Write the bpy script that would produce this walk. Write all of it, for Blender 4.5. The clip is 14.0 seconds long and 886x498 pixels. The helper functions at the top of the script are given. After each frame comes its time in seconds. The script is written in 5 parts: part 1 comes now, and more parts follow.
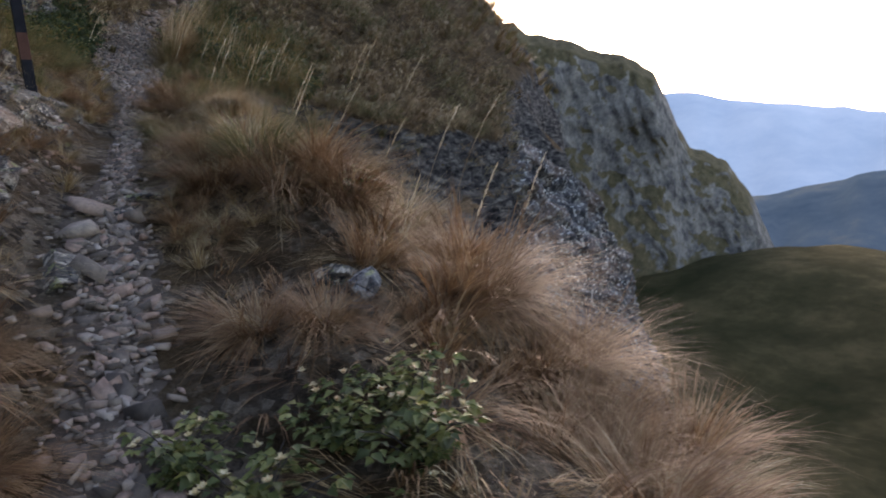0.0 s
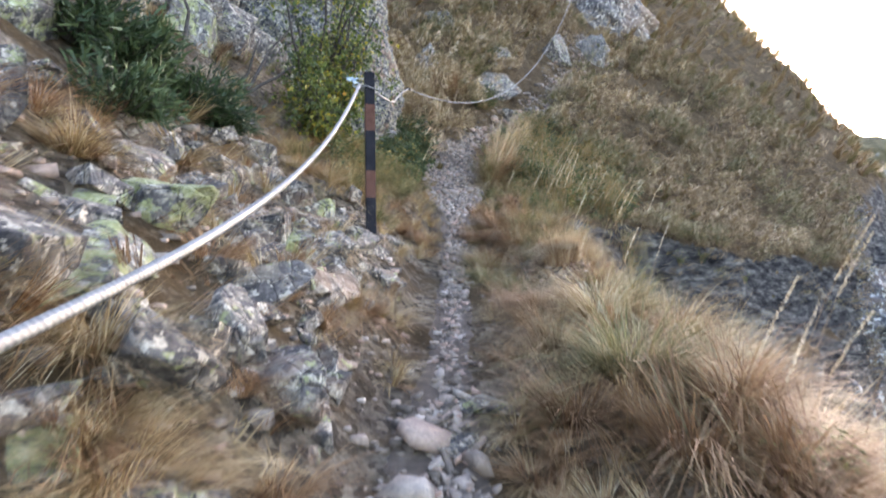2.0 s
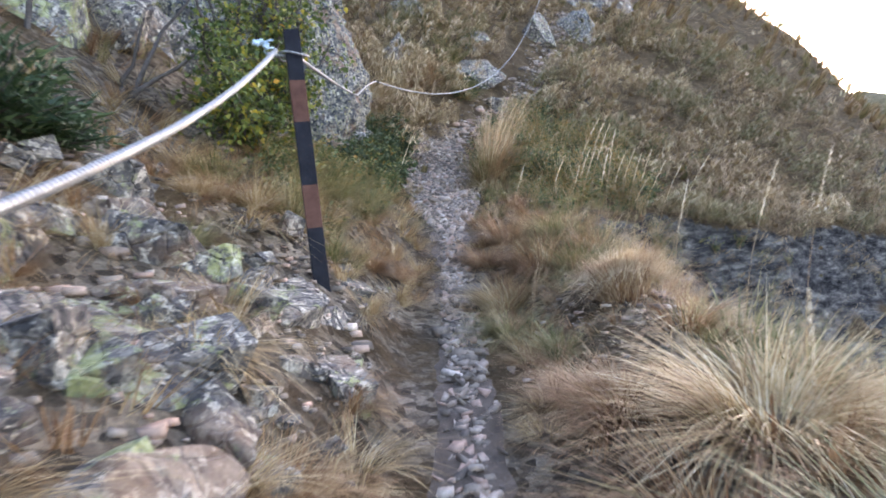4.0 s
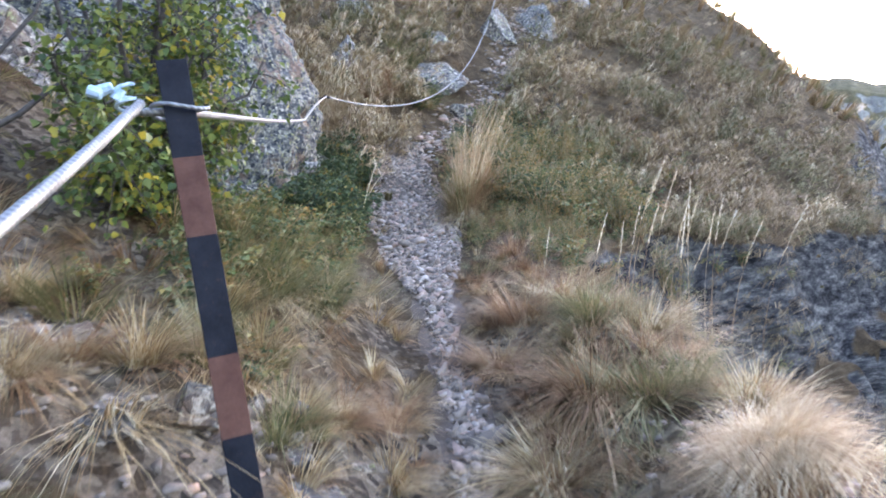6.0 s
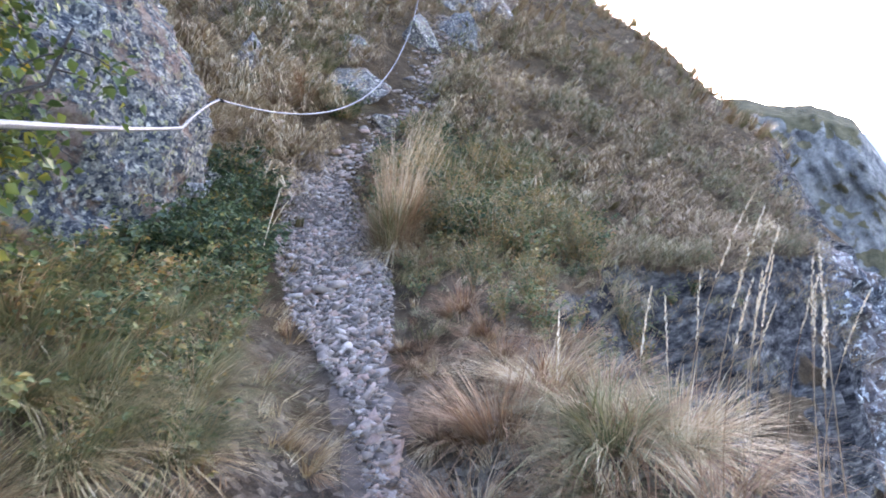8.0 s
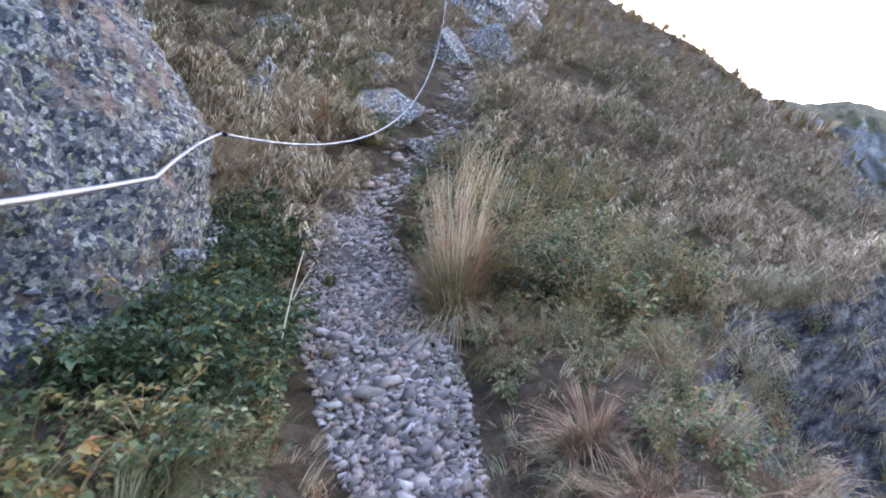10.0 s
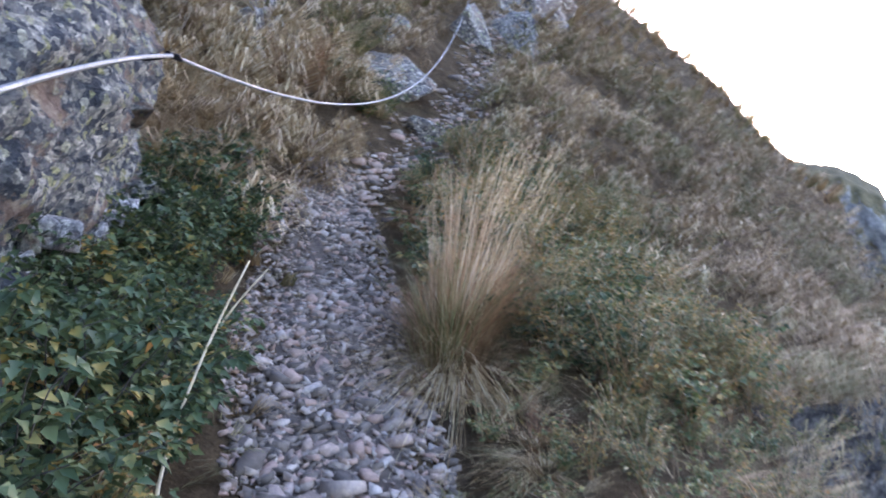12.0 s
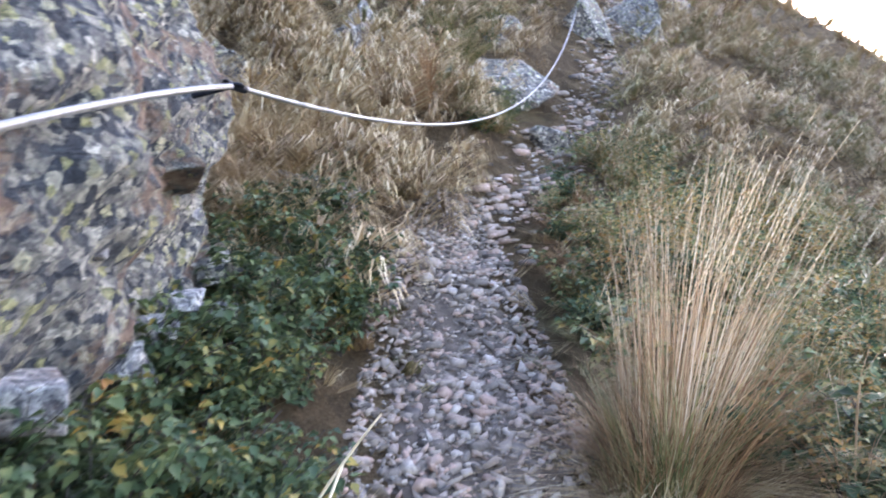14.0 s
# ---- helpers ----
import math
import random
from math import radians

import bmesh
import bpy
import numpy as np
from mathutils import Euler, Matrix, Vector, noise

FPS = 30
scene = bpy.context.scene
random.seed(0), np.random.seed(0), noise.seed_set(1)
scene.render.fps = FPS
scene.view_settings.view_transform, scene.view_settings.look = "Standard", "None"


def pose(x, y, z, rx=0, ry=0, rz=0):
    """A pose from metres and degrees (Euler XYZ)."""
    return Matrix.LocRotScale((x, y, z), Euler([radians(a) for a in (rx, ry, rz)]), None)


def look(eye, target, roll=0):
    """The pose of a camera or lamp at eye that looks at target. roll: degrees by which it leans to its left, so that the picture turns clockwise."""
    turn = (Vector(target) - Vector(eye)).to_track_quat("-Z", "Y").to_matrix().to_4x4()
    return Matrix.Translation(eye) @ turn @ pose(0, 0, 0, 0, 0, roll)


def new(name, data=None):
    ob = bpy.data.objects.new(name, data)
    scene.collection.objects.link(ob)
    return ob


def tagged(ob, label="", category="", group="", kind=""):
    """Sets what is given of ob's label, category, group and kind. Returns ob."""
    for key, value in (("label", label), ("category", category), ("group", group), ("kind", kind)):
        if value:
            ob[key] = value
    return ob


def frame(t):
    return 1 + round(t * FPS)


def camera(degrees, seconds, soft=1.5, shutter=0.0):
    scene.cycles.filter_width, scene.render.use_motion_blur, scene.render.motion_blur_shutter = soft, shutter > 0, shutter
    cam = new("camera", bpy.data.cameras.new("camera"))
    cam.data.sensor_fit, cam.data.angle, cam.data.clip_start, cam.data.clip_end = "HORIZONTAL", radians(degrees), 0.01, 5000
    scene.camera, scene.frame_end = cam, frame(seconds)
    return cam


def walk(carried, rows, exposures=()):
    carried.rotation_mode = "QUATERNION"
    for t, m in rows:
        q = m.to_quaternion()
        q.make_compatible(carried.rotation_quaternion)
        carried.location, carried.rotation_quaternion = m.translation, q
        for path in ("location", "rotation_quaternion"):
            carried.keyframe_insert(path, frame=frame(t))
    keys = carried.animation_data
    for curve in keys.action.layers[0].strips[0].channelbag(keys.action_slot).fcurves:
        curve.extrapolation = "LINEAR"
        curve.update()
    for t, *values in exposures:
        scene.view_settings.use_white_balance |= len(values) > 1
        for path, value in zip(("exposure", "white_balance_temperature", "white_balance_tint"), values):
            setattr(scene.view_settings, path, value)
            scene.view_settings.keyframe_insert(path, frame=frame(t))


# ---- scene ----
cam = camera(69.8, 14.0, 1.8, 0.4)
PATH = [
    (0, (-0.732, 1.579, 2.409), (0.415, 3.433, 2.117), -3.15),
    (0.5, (-0.703, 1.827, 2.447), (0.267, 3.772, 2.103), -4.15),
    (1, (-0.827, 2.131, 2.476), (-0.404, 4.283, 2.314), 0.95),
    (1.5, (-0.795, 2.636, 2.584), (-0.571, 4.822, 2.485), 2.65),
    (2, (-0.78, 2.92, 2.935), (-0.504, 5.102, 2.991), 1.25),
    (2.5, (-0.793, 3.347, 2.975), (-0.59, 5.532, 3.141), 4.15),
    (2.7, (-0.794, 3.504, 3.065), (-0.542, 5.687, 3.165), 2.5),
    (4.8, (-0.383, 5.565, 3.343), (-0.122, 7.75, 3.395), -6.4),
    (5, (-0.383, 5.7, 3.524), (-0.11, 7.882, 3.453), -4.4),
    (5.5, (-0.406, 5.952, 3.687), (-0.122, 8.133, 3.664), -7.2),
    (6, (-0.459, 6.298, 3.857), (-0.02, 8.454, 3.898), -8.1),
    (6.5, (-0.342, 6.732, 3.896), (0.08, 8.89, 3.946), -10.1),
    (7, (-0.257, 7.084, 4.014), (0.114, 9.252, 4.066), -9.3),
    (7.5, (-0.27, 7.482, 4.165), (0.336, 9.596, 4.244), -7.4),
    (7.7, (-0.246, 7.552, 4.162), (0.439, 9.64, 4.208), -8.1),
    (9.8, (-0.04, 9.123, 4.569), (0.734, 11.181, 4.655), -9.9),
    (10, (0.015, 9.242, 4.61), (0.649, 11.345, 4.733), -11.6),
    (10.5, (0.101, 9.546, 4.688), (0.862, 11.607, 4.788), -11.6),
    (11, (0.073, 9.947, 4.811), (0.945, 11.96, 4.98), -9.6),
    (11.5, (0.134, 10.271, 4.8), (0.987, 12.295, 4.932), -4.9),
    (12, (0.217, 10.634, 4.945), (0.948, 12.707, 5.008), -0.7),
    (12.5, (0.229, 10.828, 4.966), (0.682, 12.968, 5.207), 0.9),
    (13, (0.232, 11.179, 5.113), (0.87, 13.284, 5.211), -0.7),
    (13.5, (0.289, 11.578, 5.167), (0.506, 13.762, 5.314), -2.8),
    (14, (0.347, 11.866, 5.301), (0.699, 14.035, 5.414), -4.6),
]
EXPOSURES = [(0.0, 2.27, 7250, 26), (0.5, 3.35, 7450, 27), (1.0, 3.8, 7450, 24), (1.5, 4.02, 7300, 24), (2.5, 3.92, 7050, 25), (5.0, 3.93, 6700, 26), (5.5, 4.17, 6550, 26), (6.5, 4.17, 6350, 27), (7.0, 4.3, 6400, 28), (7.5, 4.15, 6250, 29), (10.0, 3.9, 6000, 31), (10.5, 3.9, 5950, 31), (11.0, 3.47, 5880, 32), (11.5, 3.1, 5850, 32), (12.0, 3.75, 6050, 31), (13.0, 4.1, 6250, 30), (14.0, 4.35, 6500, 29)]
walk(cam, [(t, look(eye, target, roll)) for t, eye, target, roll in PATH], EXPOSURES)

# ---- light ----
world = bpy.data.worlds.new("world")
scene.world = world
world.use_nodes = True
wn = world.node_tree
sky = wn.nodes.new("ShaderNodeTexSky")
sky.sky_type = 'NISHITA'
sky.sun_disc = False
SUN_AZ, SUN_EL = 38.0, 13.5
sky.sun_elevation, sky.sun_rotation = radians(SUN_EL), radians(SUN_AZ)
sky.air_density, sky.dust_density, sky.altitude = 1.0, 3.0, 1200
wn.links.new(sky.outputs[0], wn.nodes["Background"].inputs[0])
wn.nodes["Background"].inputs[1].default_value = 0.15
sun = new("sun", bpy.data.lights.new("sun", 'SUN'))
sun.data.energy, sun.data.angle, sun.data.color = 0.7, radians(4), (1.0, 0.93, 0.82)
sun_way = Vector((math.sin(radians(SUN_AZ)) * math.cos(radians(SUN_EL)), math.cos(radians(SUN_AZ)) * math.cos(radians(SUN_EL)), math.sin(radians(SUN_EL))))
sun.matrix_world = look(sun_way * 60, (0, 0, 0))

# ---- the hillside as a function of the plan ----


def hash01(ix, iy, seed):
    h = (ix.astype(np.int64) * 374761393 + iy.astype(np.int64) * 668265263 + seed * 974634541) & 0x7FFFFFFF
    h = ((h ^ (h >> 13)) * 1274126177) & 0x7FFFFFFF
    return ((h ^ (h >> 16)) & 0xFFFFF) / 0xFFFFF


def vnoise(x, y, seed=0):
    x, y = np.asarray(x, float), np.asarray(y, float)
    ix, iy = np.floor(x), np.floor(y)
    fx, fy = x - ix, y - iy
    fx, fy = fx * fx * (3 - 2 * fx), fy * fy * (3 - 2 * fy)
    a, b = hash01(ix, iy, seed), hash01(ix + 1, iy, seed)
    c, d = hash01(ix, iy + 1, seed), hash01(ix + 1, iy + 1, seed)
    return (a + (b - a) * fx) * (1 - fy) + (c + (d - c) * fx) * fy - 0.5


def fbm(x, y, seed=0, octaves=4):
    return sum(vnoise(np.asarray(x) * 2 ** k, np.asarray(y) * 2 ** k, seed + k) / 2 ** k for k in range(octaves))


PATH_Y = [-30, 1.6, 3.4, 5.2, 8.1, 9.06, 13.1, 14.1, 16.3, 17.3, 40]
PATH_Z = [-7.2, 1.06, 1.65, 2.2, 2.756, 3.0, 4.07, 4.37, 5.11, 5.7, 12.0]
PATH_X = [-1.5, -0.75, -0.65, -0.45, -0.02, 0.12, 0.68, 0.78, 1.1, 1.35, 7.0]


def path_x(y):
    return np.interp(y, PATH_Y, PATH_X)


def smax(a, b, k):
    h = np.clip(0.5 + 0.5 * (a - b) / k, 0, 1)
    return b + (a - b) * h + k * h * (1 - h)


def rock_edge(x, y):
    """Metres uphill of the brink of the drop."""
    f1 = path_x(y) + np.interp(y, [5, 7.5, 9, 11, 12.5, 14], [2.3, 1.7, 1.5, 1.35, 1.75, 3.2]) + 0.5 * vnoise(y * 0.5, y * 0 + 3.3, 5) - x
    f2 = (y - 15.5 - 0.47 * (x - 5.5) - 0.5 * np.clip(x - 12.5, 0, None) + 1.6 * vnoise(x * 0.4, y * 0.05, 6)) / 1.105
    return smax(f1, f2, 0.8)


def ground_z(x, y, fine=True):
    x, y = np.asarray(x, float), np.asarray(y, float)
    d = x - path_x(y)
    d = d / np.interp(y, [11, 13], [1.0, 1.4])
    zc = np.interp(y, PATH_Y, PATH_Z)
    bank = np.interp(-d, [0, 0.3, 0.7, 1.6, 4, 40], [0, 0.03, 0.40, 1.0, 3.2, 36])
    shelf = -np.interp(d, [0, 0.35, 0.7, 1.0, 2.3, 60], [0, 0.0, -0.07, -0.02, 0.6, 30])
    bench = zc + np.where(d < 0, bank, shelf)
    slope = 11 - 0.383 * (x - 6.9) + 0.882 * (y - 25.4)
    far = np.clip((y - 24) / 10, 0, 1)
    slope = slope + far * 1.2 * fbm(x / 14, y / 14, 21, 2)
    lumps = fbm(x * 0.8, y * 0.8, 23, 2)
    slope = slope + 0.45 * np.where(lumps > 0, lumps, lumps * 0.5) + 0.35 * fbm(x * 0.3, y * 0.3, 24, 2)
    beyond = np.clip(0.973 * (x - 24) - 0.229 * (y - 42) + 1.5 * vnoise(y * 0.2, x * 0, 25), 0, None)
    slope = slope - 0.9 * beyond
    hill = smax(bench, slope, 0.5)
    off = np.clip(np.abs(d) - 0.3, 0, 1)
    hill = hill + off * 0.22 * fbm(x * 1.1, y * 1.1, 31, 3)
    hill = hill + 0.24 * np.exp(-((d - 1.15) / 0.45) ** 2) * np.interp(y, [3.4, 5.2, 9.5, 11], [0, 1, 1, 0])
    track = np.exp(-((x - np.interp(y, [16.3, 20, 21.3, 25.4, 40], [1.1, 3.6, 4.6, 6.9, 14])) / 0.5) ** 2)
    hill = hill - np.where(y > 16, 0.2 * track, 0)
    hill = hill - 0.6 * np.exp(-((y - 21.2) / 2.2) ** 2 - ((x - 3.75 - 0.585 * (y - 21)) / 0.9) ** 2)
    f = rock_edge(x, y)
    below = np.clip(-f, 0, None)
    steep = np.clip((y - 9) / 6, 0, 1)
    rugged = fbm(x * 0.55 + y * 0.2, y * 0.55, 41, 3) + 0.3 * np.abs(fbm(x * 1.2 - y * 0.6, y * 1.0, 43, 2))
    ledge = below + 1.9 * steep * np.clip(below, 0, 1) * rugged
    ledge = ledge + steep * 0.32 * np.sin(ledge * 4.2 + 3 * vnoise(x * 0.6, y * 0.6, 44)) * np.clip(below, 0, 1)
    fall = np.clip(ledge, 0, None) * (1.1 + 1.2 * np.clip((y - 5) / 3, 0, 1) + 0.3 * steep)
    valley = -16 - 0.06 * x - 0.3 * np.clip(np.hypot(x, y) - 105, 0, 500) + 3 * fbm(x / 30, y / 30, 51, 3) + 9 * np.exp(-((x - 92) / 38) ** 2 - ((y - 46) / 34) ** 2)
    return smax(hill - fall, valley, 3.0)

# ---- end of the plan ----
# ---- materials ----


def ramp(tree, fac, stops):
    node = tree.nodes.new("ShaderNodeValToRGB")
    while len(node.color_ramp.elements) < len(stops):
        node.color_ramp.elements.new(0.5)
    for el, (pos, rgb) in zip(node.color_ramp.elements, stops):
        el.position, el.color = pos, (*rgb, 1)
    tree.links.new(fac, node.inputs[0])
    return node.outputs[0]


def noise_tex(tree, scale, detail=6, rough=0.6, vec=None):
    node = tree.nodes.new("ShaderNodeTexNoise")
    node.inputs["Scale"].default_value, node.inputs["Detail"].default_value, node.inputs["Roughness"].default_value = scale, detail, rough
    tree.links.new(vec if vec else tree.nodes["place"].outputs["Position"], node.inputs["Vector"])
    return node.outputs["Fac"]


def cells(tree, scale, out="Color", feature='F1', vec=None):
    node = tree.nodes.new("ShaderNodeTexVoronoi")
    node.feature = feature
    node.inputs["Scale"].default_value = scale
    tree.links.new(vec if vec else tree.nodes["place"].outputs["Position"], node.inputs["Vector"])
    return node.outputs[out]


def mix(tree, fac, a, b, how='MIX'):
    node = tree.nodes.new("ShaderNodeMix")
    node.data_type, node.blend_type = 'RGBA', how
    for value, socket in ((fac, node.inputs[0]), (a, node.inputs[6]), (b, node.inputs[7])):
        if isinstance(value, (int, float)):
            socket.default_value = value
        elif isinstance(value, tuple):
            socket.default_value = (*value, 1)
        else:
            tree.links.new(value, socket)
    return node.outputs[2]


def calc(tree, op, a, b=0.0, c=0.0):
    node = tree.nodes.new("ShaderNodeMath")
    node.operation = op
    for value, socket in zip((a, b, c), node.inputs):
        if isinstance(value, (int, float)):
            socket.default_value = value
        else:
            tree.links.new(value, socket)
    return node.outputs[0]


def material(name, rough=0.9, metal=0.0, spec=0.3):
    mat = bpy.data.materials.new(name)
    mat.use_nodes = True
    tree = mat.node_tree
    bsdf = tree.nodes["Principled BSDF"]
    bsdf.inputs["Roughness"].default_value, bsdf.inputs["Metallic"].default_value = rough, metal
    bsdf.inputs["Specular IOR Level"].default_value = spec
    place = tree.nodes.new("ShaderNodeNewGeometry")
    place.name = "place"
    return mat, tree, bsdf


def finish(tree, bsdf, colour, height=None, strength=0.5, distance=0.02):
    tree.links.new(colour, bsdf.inputs["Base Color"])
    if height:
        bump = tree.nodes.new("ShaderNodeBump")
        bump.inputs["Strength"].default_value, bump.inputs["Distance"].default_value = strength, distance
        tree.links.new(height, bump.inputs["Height"])
        tree.links.new(bump.outputs[0], bsdf.inputs["Normal"])


def rock_material(name, lichen=0.0, rust=0.3, scale=1.0, pale=1.0, tint=(1.0, 1.0, 1.0), spots_=0.0):
    mat, tree, bsdf = material(name, 0.88)
    warp = tree.nodes.new("ShaderNodeVectorMath")
    warp.operation = 'MULTIPLY_ADD'
    stir = tree.nodes.new("ShaderNodeTexNoise")
    stir.inputs["Scale"].default_value, stir.inputs["Detail"].default_value = 22 * scale, 6
    tree.links.new(tree.nodes["place"].outputs["Position"], stir.inputs["Vector"])
    tree.links.new(stir.outputs["Color"], warp.inputs[0])
    warp.inputs[1].default_value = (0.024 / scale,) * 3
    tree.links.new(tree.nodes["place"].outputs["Position"], warp.inputs[2])
    grey = tree.nodes.new("ShaderNodeRGBToBW")
    tree.links.new(cells(tree, 30 * scale, vec=warp.outputs[0]), grey.inputs[0])
    p = pale
    flakes = ramp(tree, grey.outputs[0], [(0.2, (0.05 * p, 0.055 * p, 0.065 * p)), (0.38, (0.13 * p, 0.14 * p, 0.16 * p)), (0.52, (0.22 * p, 0.22 * p, 0.225 * p)), (0.66, (0.30 * p, 0.29 * p, 0.265 * p)), (0.84, (0.50 * p, 0.49 * p, 0.46 * p))])
    broad = ramp(tree, noise_tex(tree, 3.5 * scale, 8, 0.7), [(0.3, (0.35, 0.36, 0.4)), (0.5, (0.9, 0.9, 0.9)), (0.7, (1.5, 1.47, 1.4))])
    col = mix(tree, 1.0, mix(tree, 0.45 - 5 * spots_, flakes, (0.2 * p, 0.2 * p, 0.205 * p)), broad, 'MULTIPLY')
    dark_spots = ramp(tree, noise_tex(tree, 15 * scale, 5, 0.62), [(0.42 + spots_, (1, 1, 1)), (0.45 + spots_, (0, 0, 0))])
    col = mix(tree, calc(tree, 'MULTIPLY', dark_spots, 0.85), col, (0.045 * p, 0.05 * p, 0.06 * p))
    pale_spots = ramp(tree, noise_tex(tree, 19 * scale, 5, 0.62), [(0.56, (0, 0, 0)), (0.60, (1, 1, 1))])
    col = mix(tree, calc(tree, 'MULTIPLY', pale_spots, 0.8), col, (0.46 - 2 * spots_, 0.46 - 1.7 * spots_, 0.43 - 1.8 * spots_))
    fleck = ramp(tree, noise_tex(tree, 75 * scale, 4, 0.6), [(0.36, (0.5, 0.51, 0.54)), (0.5, (1, 1, 1)), (0.66, (1.45, 1.43, 1.38))])
    col = mix(tree, 0.8, col, fleck, 'MULTIPLY')
    col = mix(tree, 1.0, col, tint, 'MULTIPLY')
    rusty = ramp(tree, noise_tex(tree, 1.7 * scale, 6, 0.7), [(0.52 - spots_, (0, 0, 0)), (0.64 - spots_, (rust, rust, rust))])
    col = mix(tree, rusty, col, mix(tree, 0.5 - 3 * spots_, (0.30, 0.185, 0.11), col))
    if lichen:
        spots = ramp(tree, noise_tex(tree, 8 * scale, 9, 0.75), [(0.60 - 0.125 * lichen, (0, 0, 0)), (0.65 - 0.125 * lichen, (1, 1, 1))])
        tone = ramp(tree, noise_tex(tree, 26, 4, 0.6), [(0.35, (0.15, 0.165, 0.09)), (0.5, (0.29, 0.315, 0.125)), (0.66, (0.39, 0.405, 0.26))])
        col = mix(tree, calc(tree, 'MULTIPLY', spots, 0.8), col, tone)
    crack = cells(tree, 9 * scale, "Distance", 'DISTANCE_TO_EDGE', warp.outputs[0])
    crack = ramp(tree, crack, [(0.0, (0, 0, 0)), (0.07, (1, 1, 1))])
    height = calc(tree, 'ADD', calc(tree, 'ADD', noise_tex(tree, 22 * scale, 9, 0.75), calc(tree, 'MULTIPLY', grey.outputs[0], 0.7)), calc(tree, 'MULTIPLY', crack, 0.5))
    finish(tree, bsdf, col, height, 1.0, 0.03)
    return mat


def leaf_material(name, stops, gloss=0.5, through_light=0.35, noise_scale=2.0):
    """Thin leaves and blades: part of the light passes through them."""
    mat, tree, bsdf = material(name, gloss, 0, 0.25)
    fac = calc(tree, 'ADD', calc(tree, 'MULTIPLY', tree.nodes["place"].outputs["Random Per Island"], 0.6), calc(tree, 'MULTIPLY_ADD', noise_tex(tree, noise_scale, 3), 1.3, -0.45))
    col = ramp(tree, fac, stops)
    tree.links.new(col, bsdf.inputs["Base Color"])
    trans = tree.nodes.new("ShaderNodeBsdfTranslucent")
    tree.links.new(col, trans.inputs[0])
    both = tree.nodes.new("ShaderNodeMixShader")
    both.inputs[0].default_value = through_light
    tree.links.new(bsdf.outputs[0], both.inputs[1])
    tree.links.new(trans.outputs[0], both.inputs[2])
    tree.links.new(both.outputs[0], tree.nodes["Material Output"].inputs[0])
    return mat


M_GREY_ROCK = rock_material("grey_rock", 0.25, 0.9, 1.0, 0.62, (1.1, 1.0, 0.87))
M_LICHEN_ROCK = rock_material("lichen_rock", 1.0, 0.4, 0.9, 0.75, (1.05, 1.0, 0.9))

# the outcrop: blue-black, grey and bone-coloured lichen crusts a few centimetres wide, rust where the skin has broken away
M_OUTCROP, tree, bsdf = material("outcrop_rock", 0.9, 0, 0.2)
stir = tree.nodes.new("ShaderNodeTexNoise")
stir.inputs["Scale"].default_value, stir.inputs["Detail"].default_value, stir.inputs["Roughness"].default_value = 18, 7, 0.7
tree.links.new(tree.nodes["place"].outputs["Position"], stir.inputs["Vector"])
warp = tree.nodes.new("ShaderNodeVectorMath")
warp.operation = 'MULTIPLY_ADD'
warp.inputs[1].default_value = (0.06, 0.06, 0.06)
tree.links.new(stir.outputs["Color"], warp.inputs[0])
tree.links.new(tree.nodes["place"].outputs["Position"], warp.inputs[2])
crust = tree.nodes.new("ShaderNodeSeparateColor")
tree.links.new(cells(tree, 34, vec=warp.outputs[0]), crust.inputs[0])
skin = ramp(tree, crust.outputs[0], [(0.0, (0.022, 0.027, 0.034)), (0.28, (0.045, 0.052, 0.06)), (0.36, (0.085, 0.09, 0.09)), (0.6, (0.125, 0.125, 0.112)), (0.72, (0.18, 0.175, 0.15)), (0.84, (0.29, 0.285, 0.25)), (0.95, (0.19, 0.19, 0.10))])
fine_crust = tree.nodes.new("ShaderNodeSeparateColor")
tree.links.new(cells(tree, 85, vec=warp.outputs[0]), fine_crust.inputs[0])
flecks = ramp(tree, fine_crust.outputs[0], [(0.0, (0.45, 0.48, 0.52)), (0.35, (0.9, 0.9, 0.9)), (0.7, (1.1, 1.09, 1.05)), (0.95, (1.7, 1.68, 1.6))])
skin = mix(tree, 0.85, skin, flecks, 'MULTIPLY')
grain = ramp(tree, noise_tex(tree, 90, 5, 0.7), [(0.3, (0.6, 0.6, 0.62)), (0.7, (1.35, 1.33, 1.3))])
skin = mix(tree, 0.8, skin, grain, 'MULTIPLY')
broken = ramp(tree, noise_tex(tree, 2.4, 9, 0.72), [(0.53, (0, 0, 0)), (0.58, (0.8, 0.8, 0.8))])
raw = ramp(tree, noise_tex(tree, 9, 7, 0.7), [(0.3, (0.06, 0.038, 0.028)), (0.5, (0.17, 0.11, 0.075)), (0.7, (0.29, 0.225, 0.165))])
crack = ramp(tree, cells(tree, 7, "Distance", 'DISTANCE_TO_EDGE', warp.outputs[0]), [(0.0, (0, 0, 0)), (0.06, (1, 1, 1))])
height = calc(tree, 'ADD', calc(tree, 'ADD', noise_tex(tree, 24, 9, 0.75), calc(tree, 'MULTIPLY', crust.outputs[0], 0.4)), calc(tree, 'SUBTRACT', calc(tree, 'MULTIPLY', crack, 0.3), calc(tree, 'MULTIPLY', broken, 0.5)))
finish(tree, bsdf, mix(tree, broken, skin, raw), height, 1.0, 0.03)

M_FAR_ROCK = rock_material("cliff_rock", 0.0, 0.8, 0.3, 0.5, (1.1, 1.0, 0.88))

